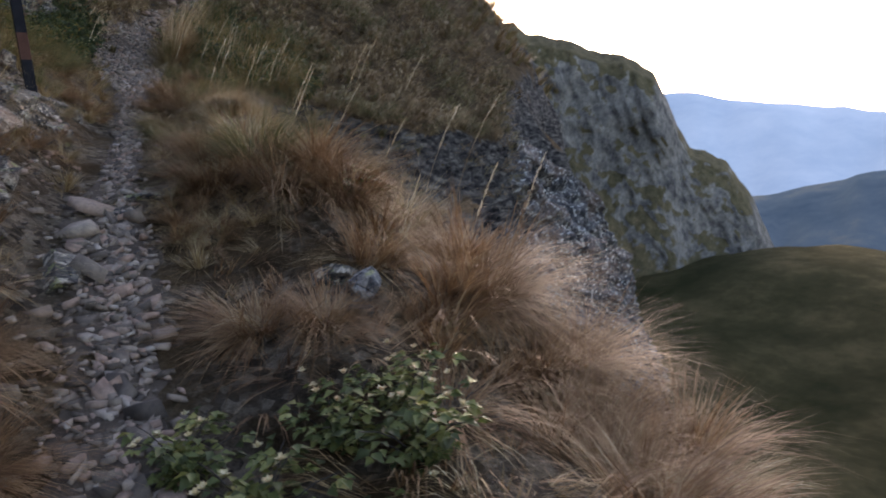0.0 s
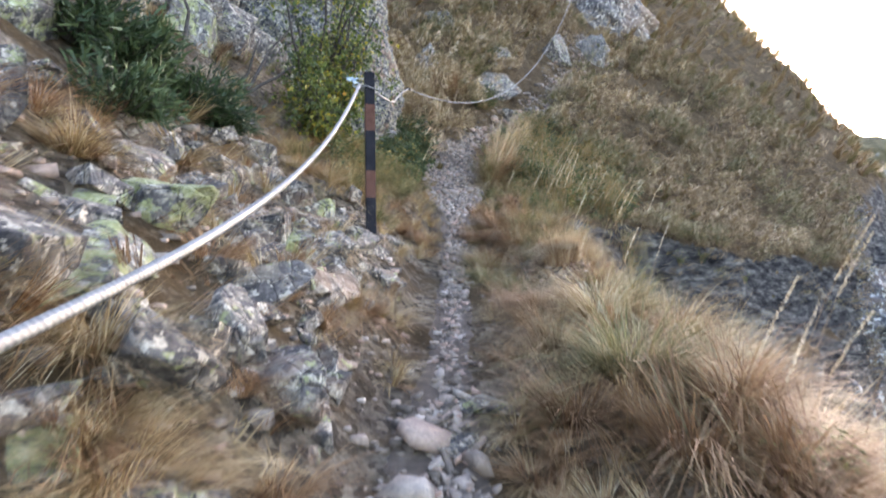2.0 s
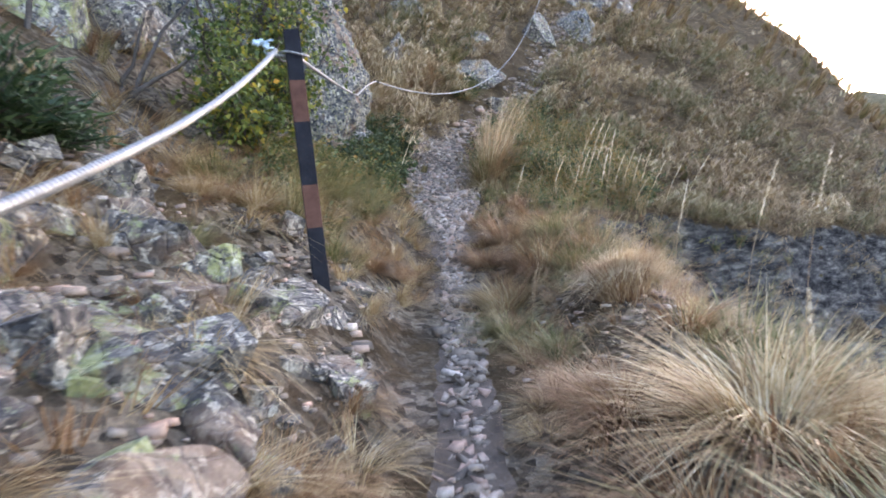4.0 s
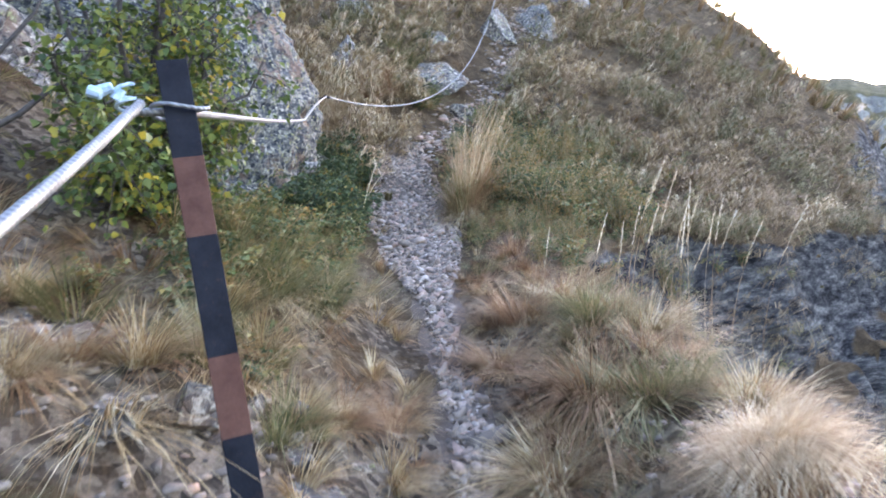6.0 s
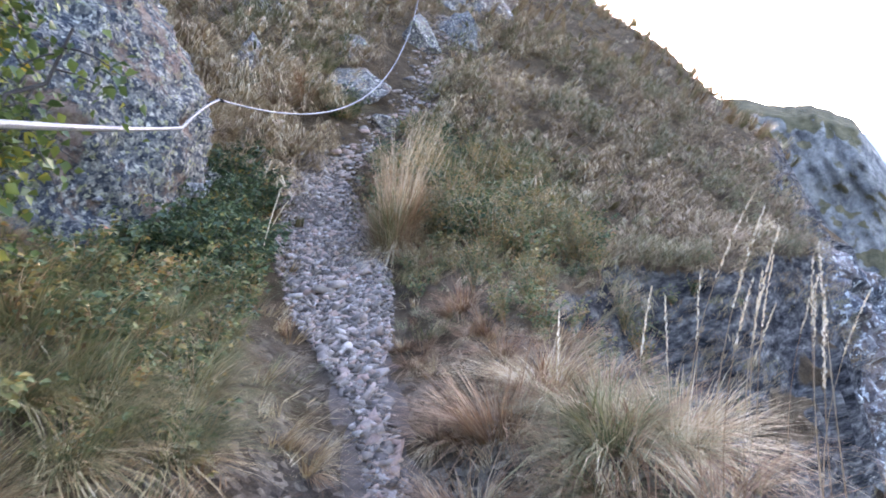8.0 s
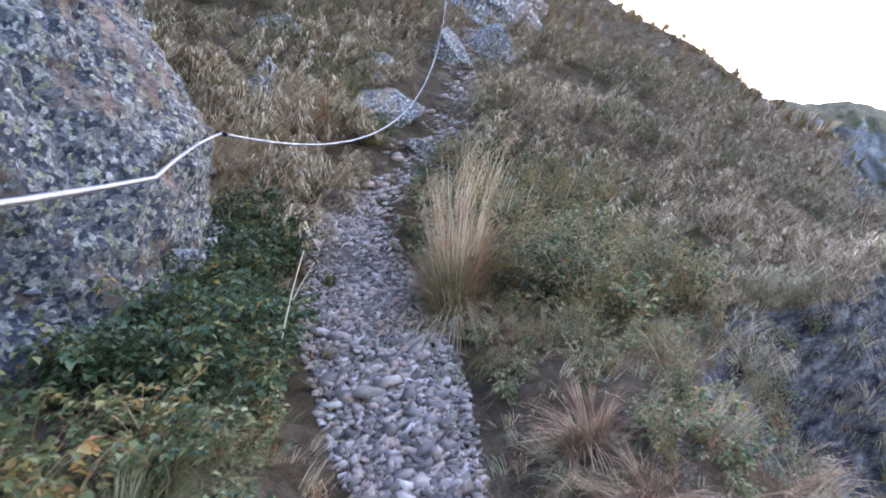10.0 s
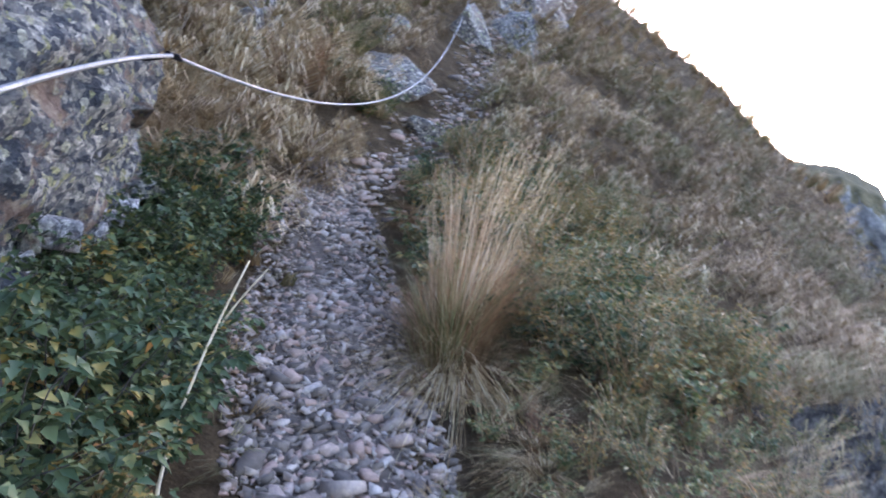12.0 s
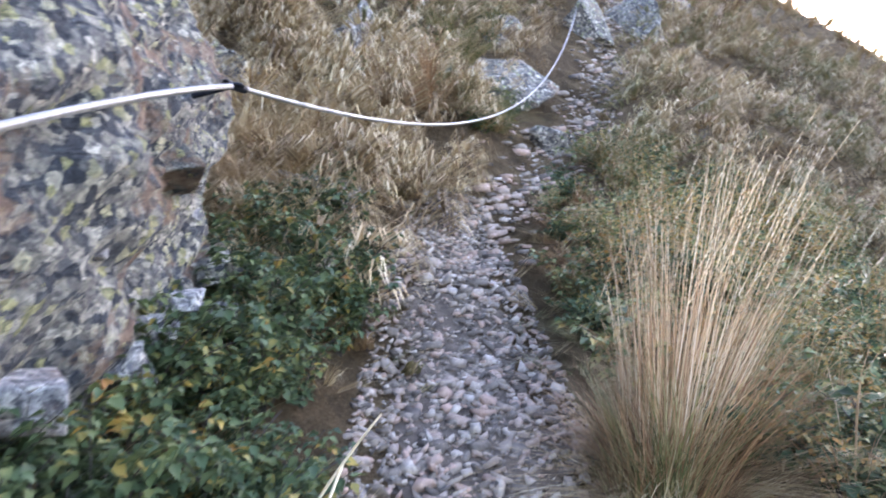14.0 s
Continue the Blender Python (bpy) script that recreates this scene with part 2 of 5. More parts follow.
M_CLIFF = rock_material("strata_rock", 0.0, 0.4, 0.3, 0.4, (0.97, 1.0, 1.04), 0.03)
M_BUTTRESS, tree, bsdf = material("buttress_rock", 0.95, 0, 0.1)
face = ramp(tree, noise_tex(tree, 0.55, 10, 0.75), [(0.34, (0.05, 0.05, 0.05)), (0.46, (0.13, 0.125, 0.115)), (0.56, (0.21, 0.20, 0.175)), (0.7, (0.33, 0.31, 0.27))])
lay_back = tree.nodes.new("ShaderNodeSeparateXYZ")
tree.links.new(tree.nodes["place"].outputs["Normal"], lay_back.inputs[0])
turf = ramp(tree, calc(tree, 'ADD', calc(tree, 'ABSOLUTE', lay_back.outputs[2]), calc(tree, 'MULTIPLY', noise_tex(tree, 0.16, 8, 0.75), 0.9)), [(0.80, (0, 0, 0)), (0.92, (1, 1, 1))])
sward = ramp(tree, noise_tex(tree, 0.7, 8, 0.7), [(0.35, (0.06, 0.054, 0.028)), (0.55, (0.11, 0.092, 0.048)), (0.7, (0.17, 0.135, 0.075))])
finish(tree, bsdf, mix(tree, turf, face, sward), noise_tex(tree, 1.2, 10, 0.75), 1.0, 0.5)
M_RUSTY_ROCK = rock_material("rusty_rock", 0.1, 1.0, 1.2, 1.1)

# loose stones: each its own grey, some pinkish or rusty
M_STONE, tree, bsdf = material("slate_stone", 0.8)
info = tree.nodes.new("ShaderNodeObjectInfo")
fac = calc(tree, 'FRACT', calc(tree, 'ADD', info.outputs["Random"], tree.nodes["place"].outputs["Random Per Island"]))
tone = ramp(tree, fac, [(0.0, (0.07, 0.057, 0.046)), (0.3, (0.15, 0.122, 0.095)), (0.55, (0.235, 0.19, 0.15)), (0.75, (0.30, 0.20, 0.15)), (0.9, (0.31, 0.255, 0.205)), (1.0, (0.38, 0.33, 0.275))])
grain = ramp(tree, noise_tex(tree, 38, 6, 0.7), [(0.3, (0.55, 0.55, 0.57)), (0.7, (1.15, 1.13, 1.1))])
finish(tree, bsdf, mix(tree, 1.0, tone, grain, 'MULTIPLY'), noise_tex(tree, 70, 6, 0.7), 0.25, 0.006)

# soil under the grass, turning to bare rock where the hillside is too steep for it
M_GROUND, tree, bsdf = material("hillside_soil", 1.0, 0, 0.03)
soil = ramp(tree, noise_tex(tree, 2.3, 8, 0.7), [(0.3, (0.05, 0.037, 0.025)), (0.5, (0.105, 0.077, 0.048)), (0.65, (0.17, 0.125, 0.077)), (0.8, (0.14, 0.115, 0.066))])
litter = ramp(tree, noise_tex(tree, 55, 5, 0.8), [(0.35, (0.6, 0.58, 0.55)), (0.7, (1.35, 1.3, 1.2))])
soil = mix(tree, 1.0, soil, litter, 'MULTIPLY')
grit_tone = tree.nodes.new("ShaderNodeRGBToBW")
tree.links.new(cells(tree, 24), grit_tone.inputs[0])
grit = ramp(tree, grit_tone.outputs[0], [(0.2, (0.07, 0.062, 0.055)), (0.45, (0.17, 0.15, 0.13)), (0.65, (0.27, 0.235, 0.195)), (0.85, (0.36, 0.32, 0.27))])
gritty = ramp(tree, noise_tex(tree, 1.7, 6, 0.7), [(0.42, (0, 0, 0)), (0.56, (0.9, 0.9, 0.9))])
nearby = tree.nodes.new("ShaderNodeSeparateXYZ")
tree.links.new(tree.nodes["place"].outputs["Position"], nearby.inputs[0])
trail = tree.nodes.new("ShaderNodeMapRange")
trail.inputs[1].default_value, trail.inputs[2].default_value = 13.0, 10.0
tree.links.new(nearby.outputs[1], trail.inputs[0])
soil = mix(tree, calc(tree, 'MULTIPLY', gritty, trail.outputs[0]), soil, mix(tree, 1.0, grit, litter, 'MULTIPLY'))
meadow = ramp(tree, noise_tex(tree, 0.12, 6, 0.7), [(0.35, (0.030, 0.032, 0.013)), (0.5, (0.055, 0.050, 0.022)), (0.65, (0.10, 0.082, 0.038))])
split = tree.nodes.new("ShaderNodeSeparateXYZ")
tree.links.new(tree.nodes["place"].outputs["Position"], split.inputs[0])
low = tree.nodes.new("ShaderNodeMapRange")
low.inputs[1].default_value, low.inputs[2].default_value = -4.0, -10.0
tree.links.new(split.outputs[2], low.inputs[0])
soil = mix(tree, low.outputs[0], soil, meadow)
stretch = tree.nodes.new("ShaderNodeMapping")
stretch.inputs["Scale"].default_value = (0.3, 0.7, 1.5)
stretch.inputs["Rotation"].default_value = (0.0, 0.95, 0.3)
tree.links.new(tree.nodes["place"].outputs["Position"], stretch.inputs[0])
strata = noise_tex(tree, 4.2, 12, 0.75, stretch.outputs[0])
bare = ramp(tree, strata, [(0.38, (0.010, 0.010, 0.011)), (0.47, (0.045, 0.045, 0.047)), (0.55, (0.11, 0.107, 0.10)), (0.66, (0.27, 0.26, 0.235))])
turn = tree.nodes.new("ShaderNodeSeparateXYZ")
tree.links.new(tree.nodes["place"].outputs["Normal"], turn.inputs[0])
wobble = calc(tree, 'ADD', turn.outputs[2], calc(tree, 'MULTIPLY', noise_tex(tree, 1.2, 6, 0.7), 0.35))
steepness = ramp(tree, wobble, [(0.62, (1, 1, 1)), (0.74, (0, 0, 0))])
near_drop = tree.nodes.new("ShaderNodeMapRange")
near_drop.inputs[1].default_value, near_drop.inputs[2].default_value = 8.0, 13.0
tree.links.new(split.outputs[1], near_drop.inputs[0])
bareness = calc(tree, 'MULTIPLY', steepness, near_drop.outputs[0])
finish(tree, bsdf, mix(tree, bareness, soil, bare), calc(tree, 'ADD', strata, calc(tree, 'ADD', noise_tex(tree, 16, 8, 0.75), calc(tree, 'MULTIPLY', grit_tone.outputs[0], 0.25))), 1.0, 0.14)

# trodden dirt between the stones
M_DIRT, tree, bsdf = material("trodden_dirt", 0.95)
dirt = ramp(tree, noise_tex(tree, 9, 8, 0.75), [(0.3, (0.035, 0.025, 0.018)), (0.5, (0.08, 0.06, 0.045)), (0.7, (0.145, 0.115, 0.088))])
finish(tree, bsdf, dirt, noise_tex(tree, 60, 8, 0.8), 0.8, 0.02)

M_BROWN_GRASS = leaf_material("brown_grass", [(0.05, (0.075, 0.036, 0.018)), (0.3, (0.175, 0.09, 0.042)), (0.6, (0.31, 0.185, 0.092)), (0.9, (0.47, 0.335, 0.195))], 0.6, 0.3, 7.0)
M_GOLD_GRASS = leaf_material("golden_grass", [(0.05, (0.11, 0.066, 0.028)), (0.35, (0.29, 0.19, 0.085)), (0.65, (0.47, 0.36, 0.19)), (0.9, (0.62, 0.53, 0.36))], 0.6, 0.3, 7.0)
M_OLIVE_GRASS = leaf_material("olive_grass", [(0.05, (0.04, 0.045, 0.016)), (0.35, (0.11, 0.115, 0.042)), (0.6, (0.21, 0.185, 0.08)), (0.88, (0.40, 0.33, 0.17))], 0.6, 0.3, 6.0)
M_DRAPE = leaf_material("pale_golden_grass", [(0.05, (0.21, 0.13, 0.06)), (0.35, (0.42, 0.29, 0.15)), (0.65, (0.58, 0.44, 0.26)), (0.9, (0.70, 0.60, 0.42))], 0.6, 0.3, 5.0)
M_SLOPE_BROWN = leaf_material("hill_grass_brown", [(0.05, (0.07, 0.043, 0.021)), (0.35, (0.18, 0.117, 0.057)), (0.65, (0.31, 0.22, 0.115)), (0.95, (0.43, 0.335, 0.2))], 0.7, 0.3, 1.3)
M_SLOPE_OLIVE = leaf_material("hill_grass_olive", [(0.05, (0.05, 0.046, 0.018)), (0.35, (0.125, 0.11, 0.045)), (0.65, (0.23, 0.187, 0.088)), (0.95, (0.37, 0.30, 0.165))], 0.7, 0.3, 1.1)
M_STRAW = leaf_material("pale_straw", [(0.1, (0.46, 0.35, 0.20)), (0.5, (0.64, 0.54, 0.36)), (0.9, (0.78, 0.71, 0.54))], 0.6)
M_REED = leaf_material("dry_reed", [(0.1, (0.24, 0.13, 0.06)), (0.5, (0.42, 0.29, 0.16)), (0.9, (0.62, 0.52, 0.36))], 0.6)
M_DARK_LEAF = leaf_material("dark_bramble_leaf", [(0.1, (0.022, 0.04, 0.018)), (0.5, (0.055, 0.085, 0.036)), (0.74, (0.105, 0.125, 0.045)), (0.88, (0.28, 0.2, 0.05)), (0.98, (0.33, 0.15, 0.045))], 0.6, 0.3, 3.5)
M_PALE_LEAF = leaf_material("weed_leaf", [(0.08, (0.03, 0.05, 0.022)), (0.42, (0.105, 0.13, 0.05)), (0.64, (0.22, 0.21, 0.08)), (0.82, (0.34, 0.23, 0.07)), (0.96, (0.28, 0.12, 0.045))], 0.5, 0.3, 3.0)
M_TALL_LEAF = leaf_material("tall_weed_leaf", [(0.08, (0.035, 0.045, 0.018)), (0.38, (0.09, 0.105, 0.042)), (0.6, (0.19, 0.175, 0.07)), (0.8, (0.36, 0.21, 0.06)), (0.96, (0.33, 0.13, 0.04))], 0.5, 0.35, 1.5)
M_TREE_LEAF = leaf_material("autumn_tree_leaf", [(0.08, (0.025, 0.045, 0.012)), (0.45, (0.065, 0.095, 0.024)), (0.7, (0.14, 0.16, 0.033)), (0.9, (0.38, 0.28, 0.03)), (0.97, (0.44, 0.22, 0.03))], 0.45, 0.35, 2.5)
M_JUNIPER = leaf_material("juniper_needle", [(0.1, (0.012, 0.028, 0.012)), (0.5, (0.03, 0.055, 0.02)), (0.9, (0.07, 0.095, 0.035))], 0.55, 0.15)
M_HERB = leaf_material("herb_leaf", [(0.08, (0.03, 0.042, 0.016)), (0.45, (0.09, 0.11, 0.035)), (0.75, (0.22, 0.23, 0.075)), (0.95, (0.34, 0.29, 0.11))], 0.5, 0.3, 8.0)
M_PETAL = leaf_material("pale_flower", [(0.1, (0.5, 0.42, 0.22)), (0.6, (0.66, 0.58, 0.38)), (0.9, (0.6, 0.38, 0.2))], 0.6, 0.3)

M_BARK, tree, bsdf = material("grey_bark", 0.9)
finish(tree, bsdf, ramp(tree, noise_tex(tree, 25, 6, 0.7), [(0.3, (0.02, 0.017, 0.015)), (0.7, (0.07, 0.06, 0.05))]), noise_tex(tree, 50, 6), 0.7, 0.01)


def paint(name, dark, light, rough, chips=0.5):
    mat, tree, bsdf = material(name, rough, 0, 0.04)
    base = ramp(tree, noise_tex(tree, 14, 7, 0.7), [(0.3, dark), (0.7, light)])
    rust = ramp(tree, noise_tex(tree, 38, 6, 0.75), [(0.60, (0, 0, 0)), (0.70, (chips, chips, chips))])
    finish(tree, bsdf, mix(tree, rust, base, (0.10, 0.05, 0.03)), noise_tex(tree, 90, 5), 0.25, 0.004)
    return mat


M_BLACK_PAINT = paint("worn_black_paint", (0.006, 0.0065, 0.009), (0.015, 0.016, 0.02), 0.45, 0.3)
M_RUST_PAINT = paint("worn_red_brown_paint", (0.055, 0.024, 0.018), (0.10, 0.05, 0.035), 0.45, 0.5)

M_CABLE, tree, bsdf = material("zinc_wire", 0.5, 0.5, 0.4)
lay = tree.nodes.new("ShaderNodeTexWave")
lay.bands_direction = 'DIAGONAL'
lay.inputs["Scale"].default_value, lay.inputs["Distortion"].default_value = 26.0, 0.6
tree.links.new(tree.nodes["place"].outputs["Position"], lay.inputs["Vector"])
strand = ramp(tree, lay.outputs["Fac"], [(0.15, (0.68, 0.68, 0.68)), (0.6, (1, 1, 1))])
zinc = ramp(tree, noise_tex(tree, 30, 5), [(0.3, (0.14, 0.145, 0.14)), (0.7, (0.25, 0.25, 0.24))])
finish(tree, bsdf, mix(tree, 1.0, zinc, strand, 'MULTIPLY'), lay.outputs["Fac"], 0.5, 0.004)
M_CORD, tree, bsdf = material("pale_blue_cord", 0.8)
finish(tree, bsdf, ramp(tree, noise_tex(tree, 60, 4), [(0.3, (0.17, 0.26, 0.33)), (0.7, (0.40, 0.48, 0.53))]))


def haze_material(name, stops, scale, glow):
    """Distant hills: haze of lit air is painted in as blue and glow."""
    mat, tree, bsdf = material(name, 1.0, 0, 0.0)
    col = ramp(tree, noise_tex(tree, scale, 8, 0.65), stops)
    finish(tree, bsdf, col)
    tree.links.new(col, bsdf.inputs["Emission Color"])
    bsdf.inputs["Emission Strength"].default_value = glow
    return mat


# bluish stops and a weak emission imitate air haze over the distance
M_FAR_HAZE = haze_material("far_hills_haze_glow", [(0.3, (0.085, 0.135, 0.20)), (0.7, (0.13, 0.185, 0.25))], 0.004, 0.5)
M_MID_HAZE = haze_material("middle_hills_haze_glow", [(0.3, (0.02, 0.038, 0.06)), (0.55, (0.035, 0.055, 0.075)), (0.75, (0.075, 0.085, 0.085))], 0.012, 0.3)

# ---- building helpers ----
rng = np.random.default_rng(7)


def mesh_of(name, verts, tris, mats, smooth=False, index=None):
    """A mesh of triangles from arrays."""
    me = bpy.data.meshes.new(name)
    verts, tris = np.asarray(verts, np.float32).reshape(-1, 3), np.asarray(tris, np.int32).reshape(-1, 3)
    me.vertices.add(len(verts))
    me.vertices.foreach_set("co", verts.ravel())
    me.loops.add(tris.size)
    me.loops.foreach_set("vertex_index", tris.ravel())
    me.polygons.add(len(tris))
    me.polygons.foreach_set("loop_start", np.arange(0, tris.size, 3, dtype=np.int32))
    me.update(calc_edges=True)
    for m in mats if isinstance(mats, (list, tuple)) else [mats]:
        me.materials.append(m)
    if smooth:
        me.polygons.foreach_set("use_smooth", np.ones(len(tris), bool))
    if index is not None:
        me.polygons.foreach_set("material_index", np.asarray(index, np.int32))
    return me


def mesh_bm(name, bm, mat, smooth=False):
    me = bpy.data.meshes.new(name)
    bm.to_mesh(me)
    bm.free()
    me.materials.append(mat)
    for p in me.polygons:
        p.use_smooth = smooth
    return me


def part(name, me, parent, label="", kind=""):
    ob = new(name, me)
    ob.parent = parent
    return tagged(ob, label, kind=kind)


def blades(n, radius, length, spread, droop, width, rng, lean=(0, 0), simple=False, grip=0.7):
    """n tapering blades that rise from a disc, fan out and bow over."""
    a = rng.uniform(0, 2 * np.pi, n)
    r = np.sqrt(rng.uniform(0, 1, n))
    base = np.stack([radius * r * np.cos(a), radius * r * np.sin(a), np.full(n, -0.03)], 1)
    lock = rng.integers(0, max(n // 11, 1), n) if grip else np.arange(n)
    way, lift, reach, sag = (rng.normal(0, 1, n)[lock] for _ in range(4))
    a0 = rng.uniform(0, 2 * np.pi, n)[lock]
    r0 = np.sqrt(rng.uniform(0, 1, n))[lock]
    base[:, 0] = radius * (grip * r0 * np.cos(a0) + (1 - grip) * r * np.cos(a))
    base[:, 1] = radius * (grip * r0 * np.sin(a0) + (1 - grip) * r * np.sin(a))
    a = a0
    r = grip * r0 + (1 - grip) * r
    az = a + 0.3 * way + rng.normal(0, 0.2, n)
    tilt = spread * (0.2 + 0.8 * r) * (1 + 0.22 * lift) * rng.uniform(0.85, 1.15, n) + rng.normal(0, 0.05, n)
    size = length * np.clip(0.82 + 0.16 * reach, 0.4, 1.15) * rng.uniform(0.72, 1.1, n)
    bow = droop * np.clip(1 + 0.35 * sag, 0.2, 1.8) * rng.uniform(0.75, 1.25, n)
    out = np.stack([np.cos(az), np.sin(az), np.zeros(n)], 1)
    side = np.stack([-np.sin(az), np.cos(az), np.zeros(n)], 1) * (width * rng.uniform(0.6, 1.3, n))[:, None]
    pts = []
    for t in (0.0, 0.4, 0.75, 1.0):
        h = size * (np.sin(tilt) * t + bow * t * t * 0.8)
        z = size * (np.cos(tilt) * t - bow * bow * 0.45 * t ** 2.5 - bow * 0.12 * t ** 2)
        p = base + out * h[:, None]
        p[:, 2] += z
        p[:, 0] += lean[0] * z
        p[:, 1] += lean[1] * z
        pts.append(p)
    if simple:
        v = np.stack([pts[0] - side, pts[0] + side, pts[2] - side * 0.6, pts[2] + side * 0.6, pts[3]], 1)
        tris = (np.arange(n) * 5)[:, None, None] + np.array([(0, 1, 3), (0, 3, 2), (2, 3, 4)])[None]
        return v.reshape(-1, 3), tris.reshape(-1, 3)
    v = np.stack([pts[0] - side, pts[0] + side, pts[1] - side * 0.85, pts[1] + side * 0.85, pts[2] - side * 0.55, pts[2] + side * 0.55, pts[3]], 1)
    f = np.array([(0, 1, 3), (0, 3, 2), (2, 3, 5), (2, 5, 4), (4, 5, 6)])
    tris = (np.arange(n) * 7)[:, None, None] + f[None]
    return v.reshape(-1, 3), tris.reshape(-1, 3)


def join(pieces):
    vs, ts, off = [], [], 0
    for v, t in pieces:
        vs.append(v)
        ts.append(np.asarray(t) + off)
        off += len(v)
    return np.concatenate(vs), np.concatenate(ts)


def strewn(template, xs, ys, scales, turns, lift=0.0, tilt=(0.0, 0.0)):
    """Copies of a template (verts, tris) joined into one, each standing on the ground."""
    v, t = template
    zs = ground_z(xs, ys) + lift
    c, s = np.cos(turns)[:, None], np.sin(turns)[:, None]
    x = (v[None, :, 0] * c - v[None, :, 1] * s) * scales[:, None]
    y = (v[None, :, 0] * s + v[None, :, 1] * c) * scales[:, None]
    z = v[None, :, 2] * scales[:, None]
    x = x + tilt[0] * z + xs[:, None]
    y = y + tilt[1] * z + ys[:, None]
    out = np.stack([x, y, z + zs[:, None]], 2).reshape(-1, 3)
    tris = (np.arange(len(xs)) * len(v))[:, None, None] + t[None]
    return out, tris.reshape(-1, 3)


def hull(points):
    bm = bmesh.new()
    for p in points:
        bm.verts.new(p)
    res = bmesh.ops.convex_hull(bm, input=bm.verts)
    bmesh.ops.delete(bm, geom=[g for g in res["geom_interior"] if isinstance(g, bmesh.types.BMVert)], context='VERTS')
    bmesh.ops.triangulate(bm, faces=bm.faces[:])
    return bm


def stone_bm(seed, flat=0.5, n=14):
    r = np.random.default_rng(seed)
    p = np.array([(x, y, z) for x in (-1, 1) for y in (-1, 1) for z in (-1, 1)], float)
    p = p * r.uniform(0.5, 1.12, (8, 3))
    if n > 8:
        p = np.concatenate([p, r.uniform(-1, 1, (n - 8, 3)) * np.array([1.2, 1.2, 0.9])])
    p *= np.array([1.0, r.uniform(0.6, 0.95), flat * r.uniform(0.7, 1.2)])
    return hull(p)


def shard_bm(seed, flat=0.4):
    """A slate shard: an uneven many-sided plate with broken sides."""
    r = np.random.default_rng(seed)
    k = int(r.integers(3, 6))
    a = np.sort(r.uniform(0, 1, k) * 0.7 + np.arange(k)) * 2 * np.pi / k
    rad = r.uniform(0.7, 1.15, k)
    low = np.stack([rad * np.cos(a), rad * np.sin(a) * 0.8, -flat * r.uniform(0.5, 1.0, k)], 1)
    high = low * r.uniform(0.8, 1.02, (k, 1))
    high[:, 2] = flat * (0.6 + 0.35 * high[:, 0] * r.normal(0, 1) + 0.25 * high[:, 1] * r.normal(0, 1))
    return hull(np.concatenate([low, high]))


def arrays(bm):
    bm.verts.ensure_lookup_table()
    bm.verts.index_update()
    v = np.array([x.co[:] for x in bm.verts])
    t = np.array([[x.index for x in f.verts] for f in bm.faces])
    return v, t


def tube(points, radius, sides=8, twist=0.0, strands=0.0):
    """A tube along points; strands > 0 gives the lay of a wire rope."""
    p = np.asarray(points, float)
    tan = np.gradient(p, axis=0)
    tan /= np.linalg.norm(tan, axis=1)[:, None]
    side = np.cross(tan, [0.3, 0.1, 1.0])
    side /= np.linalg.norm(side, axis=1)[:, None]
    up = np.cross(side, tan)
    rad = np.broadcast_to(np.asarray(radius, float), (len(p),))
    ang = np.linspace(0, 2 * np.pi, sides, endpoint=False)
    length = np.concatenate([[0], np.cumsum(np.linalg.norm(np.diff(p, axis=0), axis=1))])
    rr = rad[:, None] * (1 + strands * np.cos(6 * (ang[None] - twist * length[:, None])))
    v = p[:, None] + rr[..., None] * (np.cos(ang)[None, :, None] * side[:, None] + np.sin(ang)[None, :, None] * up[:, None])
    n = len(p)
    i, j = np.meshgrid(np.arange(n - 1), np.arange(sides), indexing="ij")
    a, b = i * sides + j, i * sides + (j + 1) % sides
    t = np.concatenate([np.stack([a, b, b + sides], -1).reshape(-1, 3), np.stack([a, b + sides, a + sides], -1).reshape(-1, 3)])
    return v.reshape(-1, 3), t


# ---- the hillside ----


def steps(lo, hi, fine, reach_lo, reach_hi, grow=1.12):
    mid = list(np.arange(lo, hi + 1e-6, fine))
    up, st = [], fine
    while (up[-1] if up else hi) < reach_hi:
        st = min(st * grow, 120)
        up.append((up[-1] if up else hi) + st)
    dn, st = [], fine
    while (dn[-1] if dn else lo) > reach_lo:
        st = min(st * grow, 120)
        dn.append((dn[-1] if dn else lo) - st)
    return np.array(dn[::-1] + mid + up)


gx, gy = steps(-3.2, 8, 0.085, -900, 2500, 1.075), steps(0.8, 19, 0.085, -900, 2500, 1.075)
GX, GY = np.meshgrid(gx, gy, indexing="ij")
GZ = ground_z(GX, GY)
i, j = np.meshgrid(np.arange(len(gx) - 1), np.arange(len(gy) - 1), indexing="ij")
a = i * len(gy) + j
quads = np.concatenate([np.stack([a, a + len(gy), a + len(gy) + 1], -1).reshape(-1, 3), np.stack([a, a + len(gy) + 1, a + 1], -1).reshape(-1, 3)])
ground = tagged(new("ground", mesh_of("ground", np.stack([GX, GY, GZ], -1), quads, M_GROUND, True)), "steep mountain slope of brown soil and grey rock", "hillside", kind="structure")

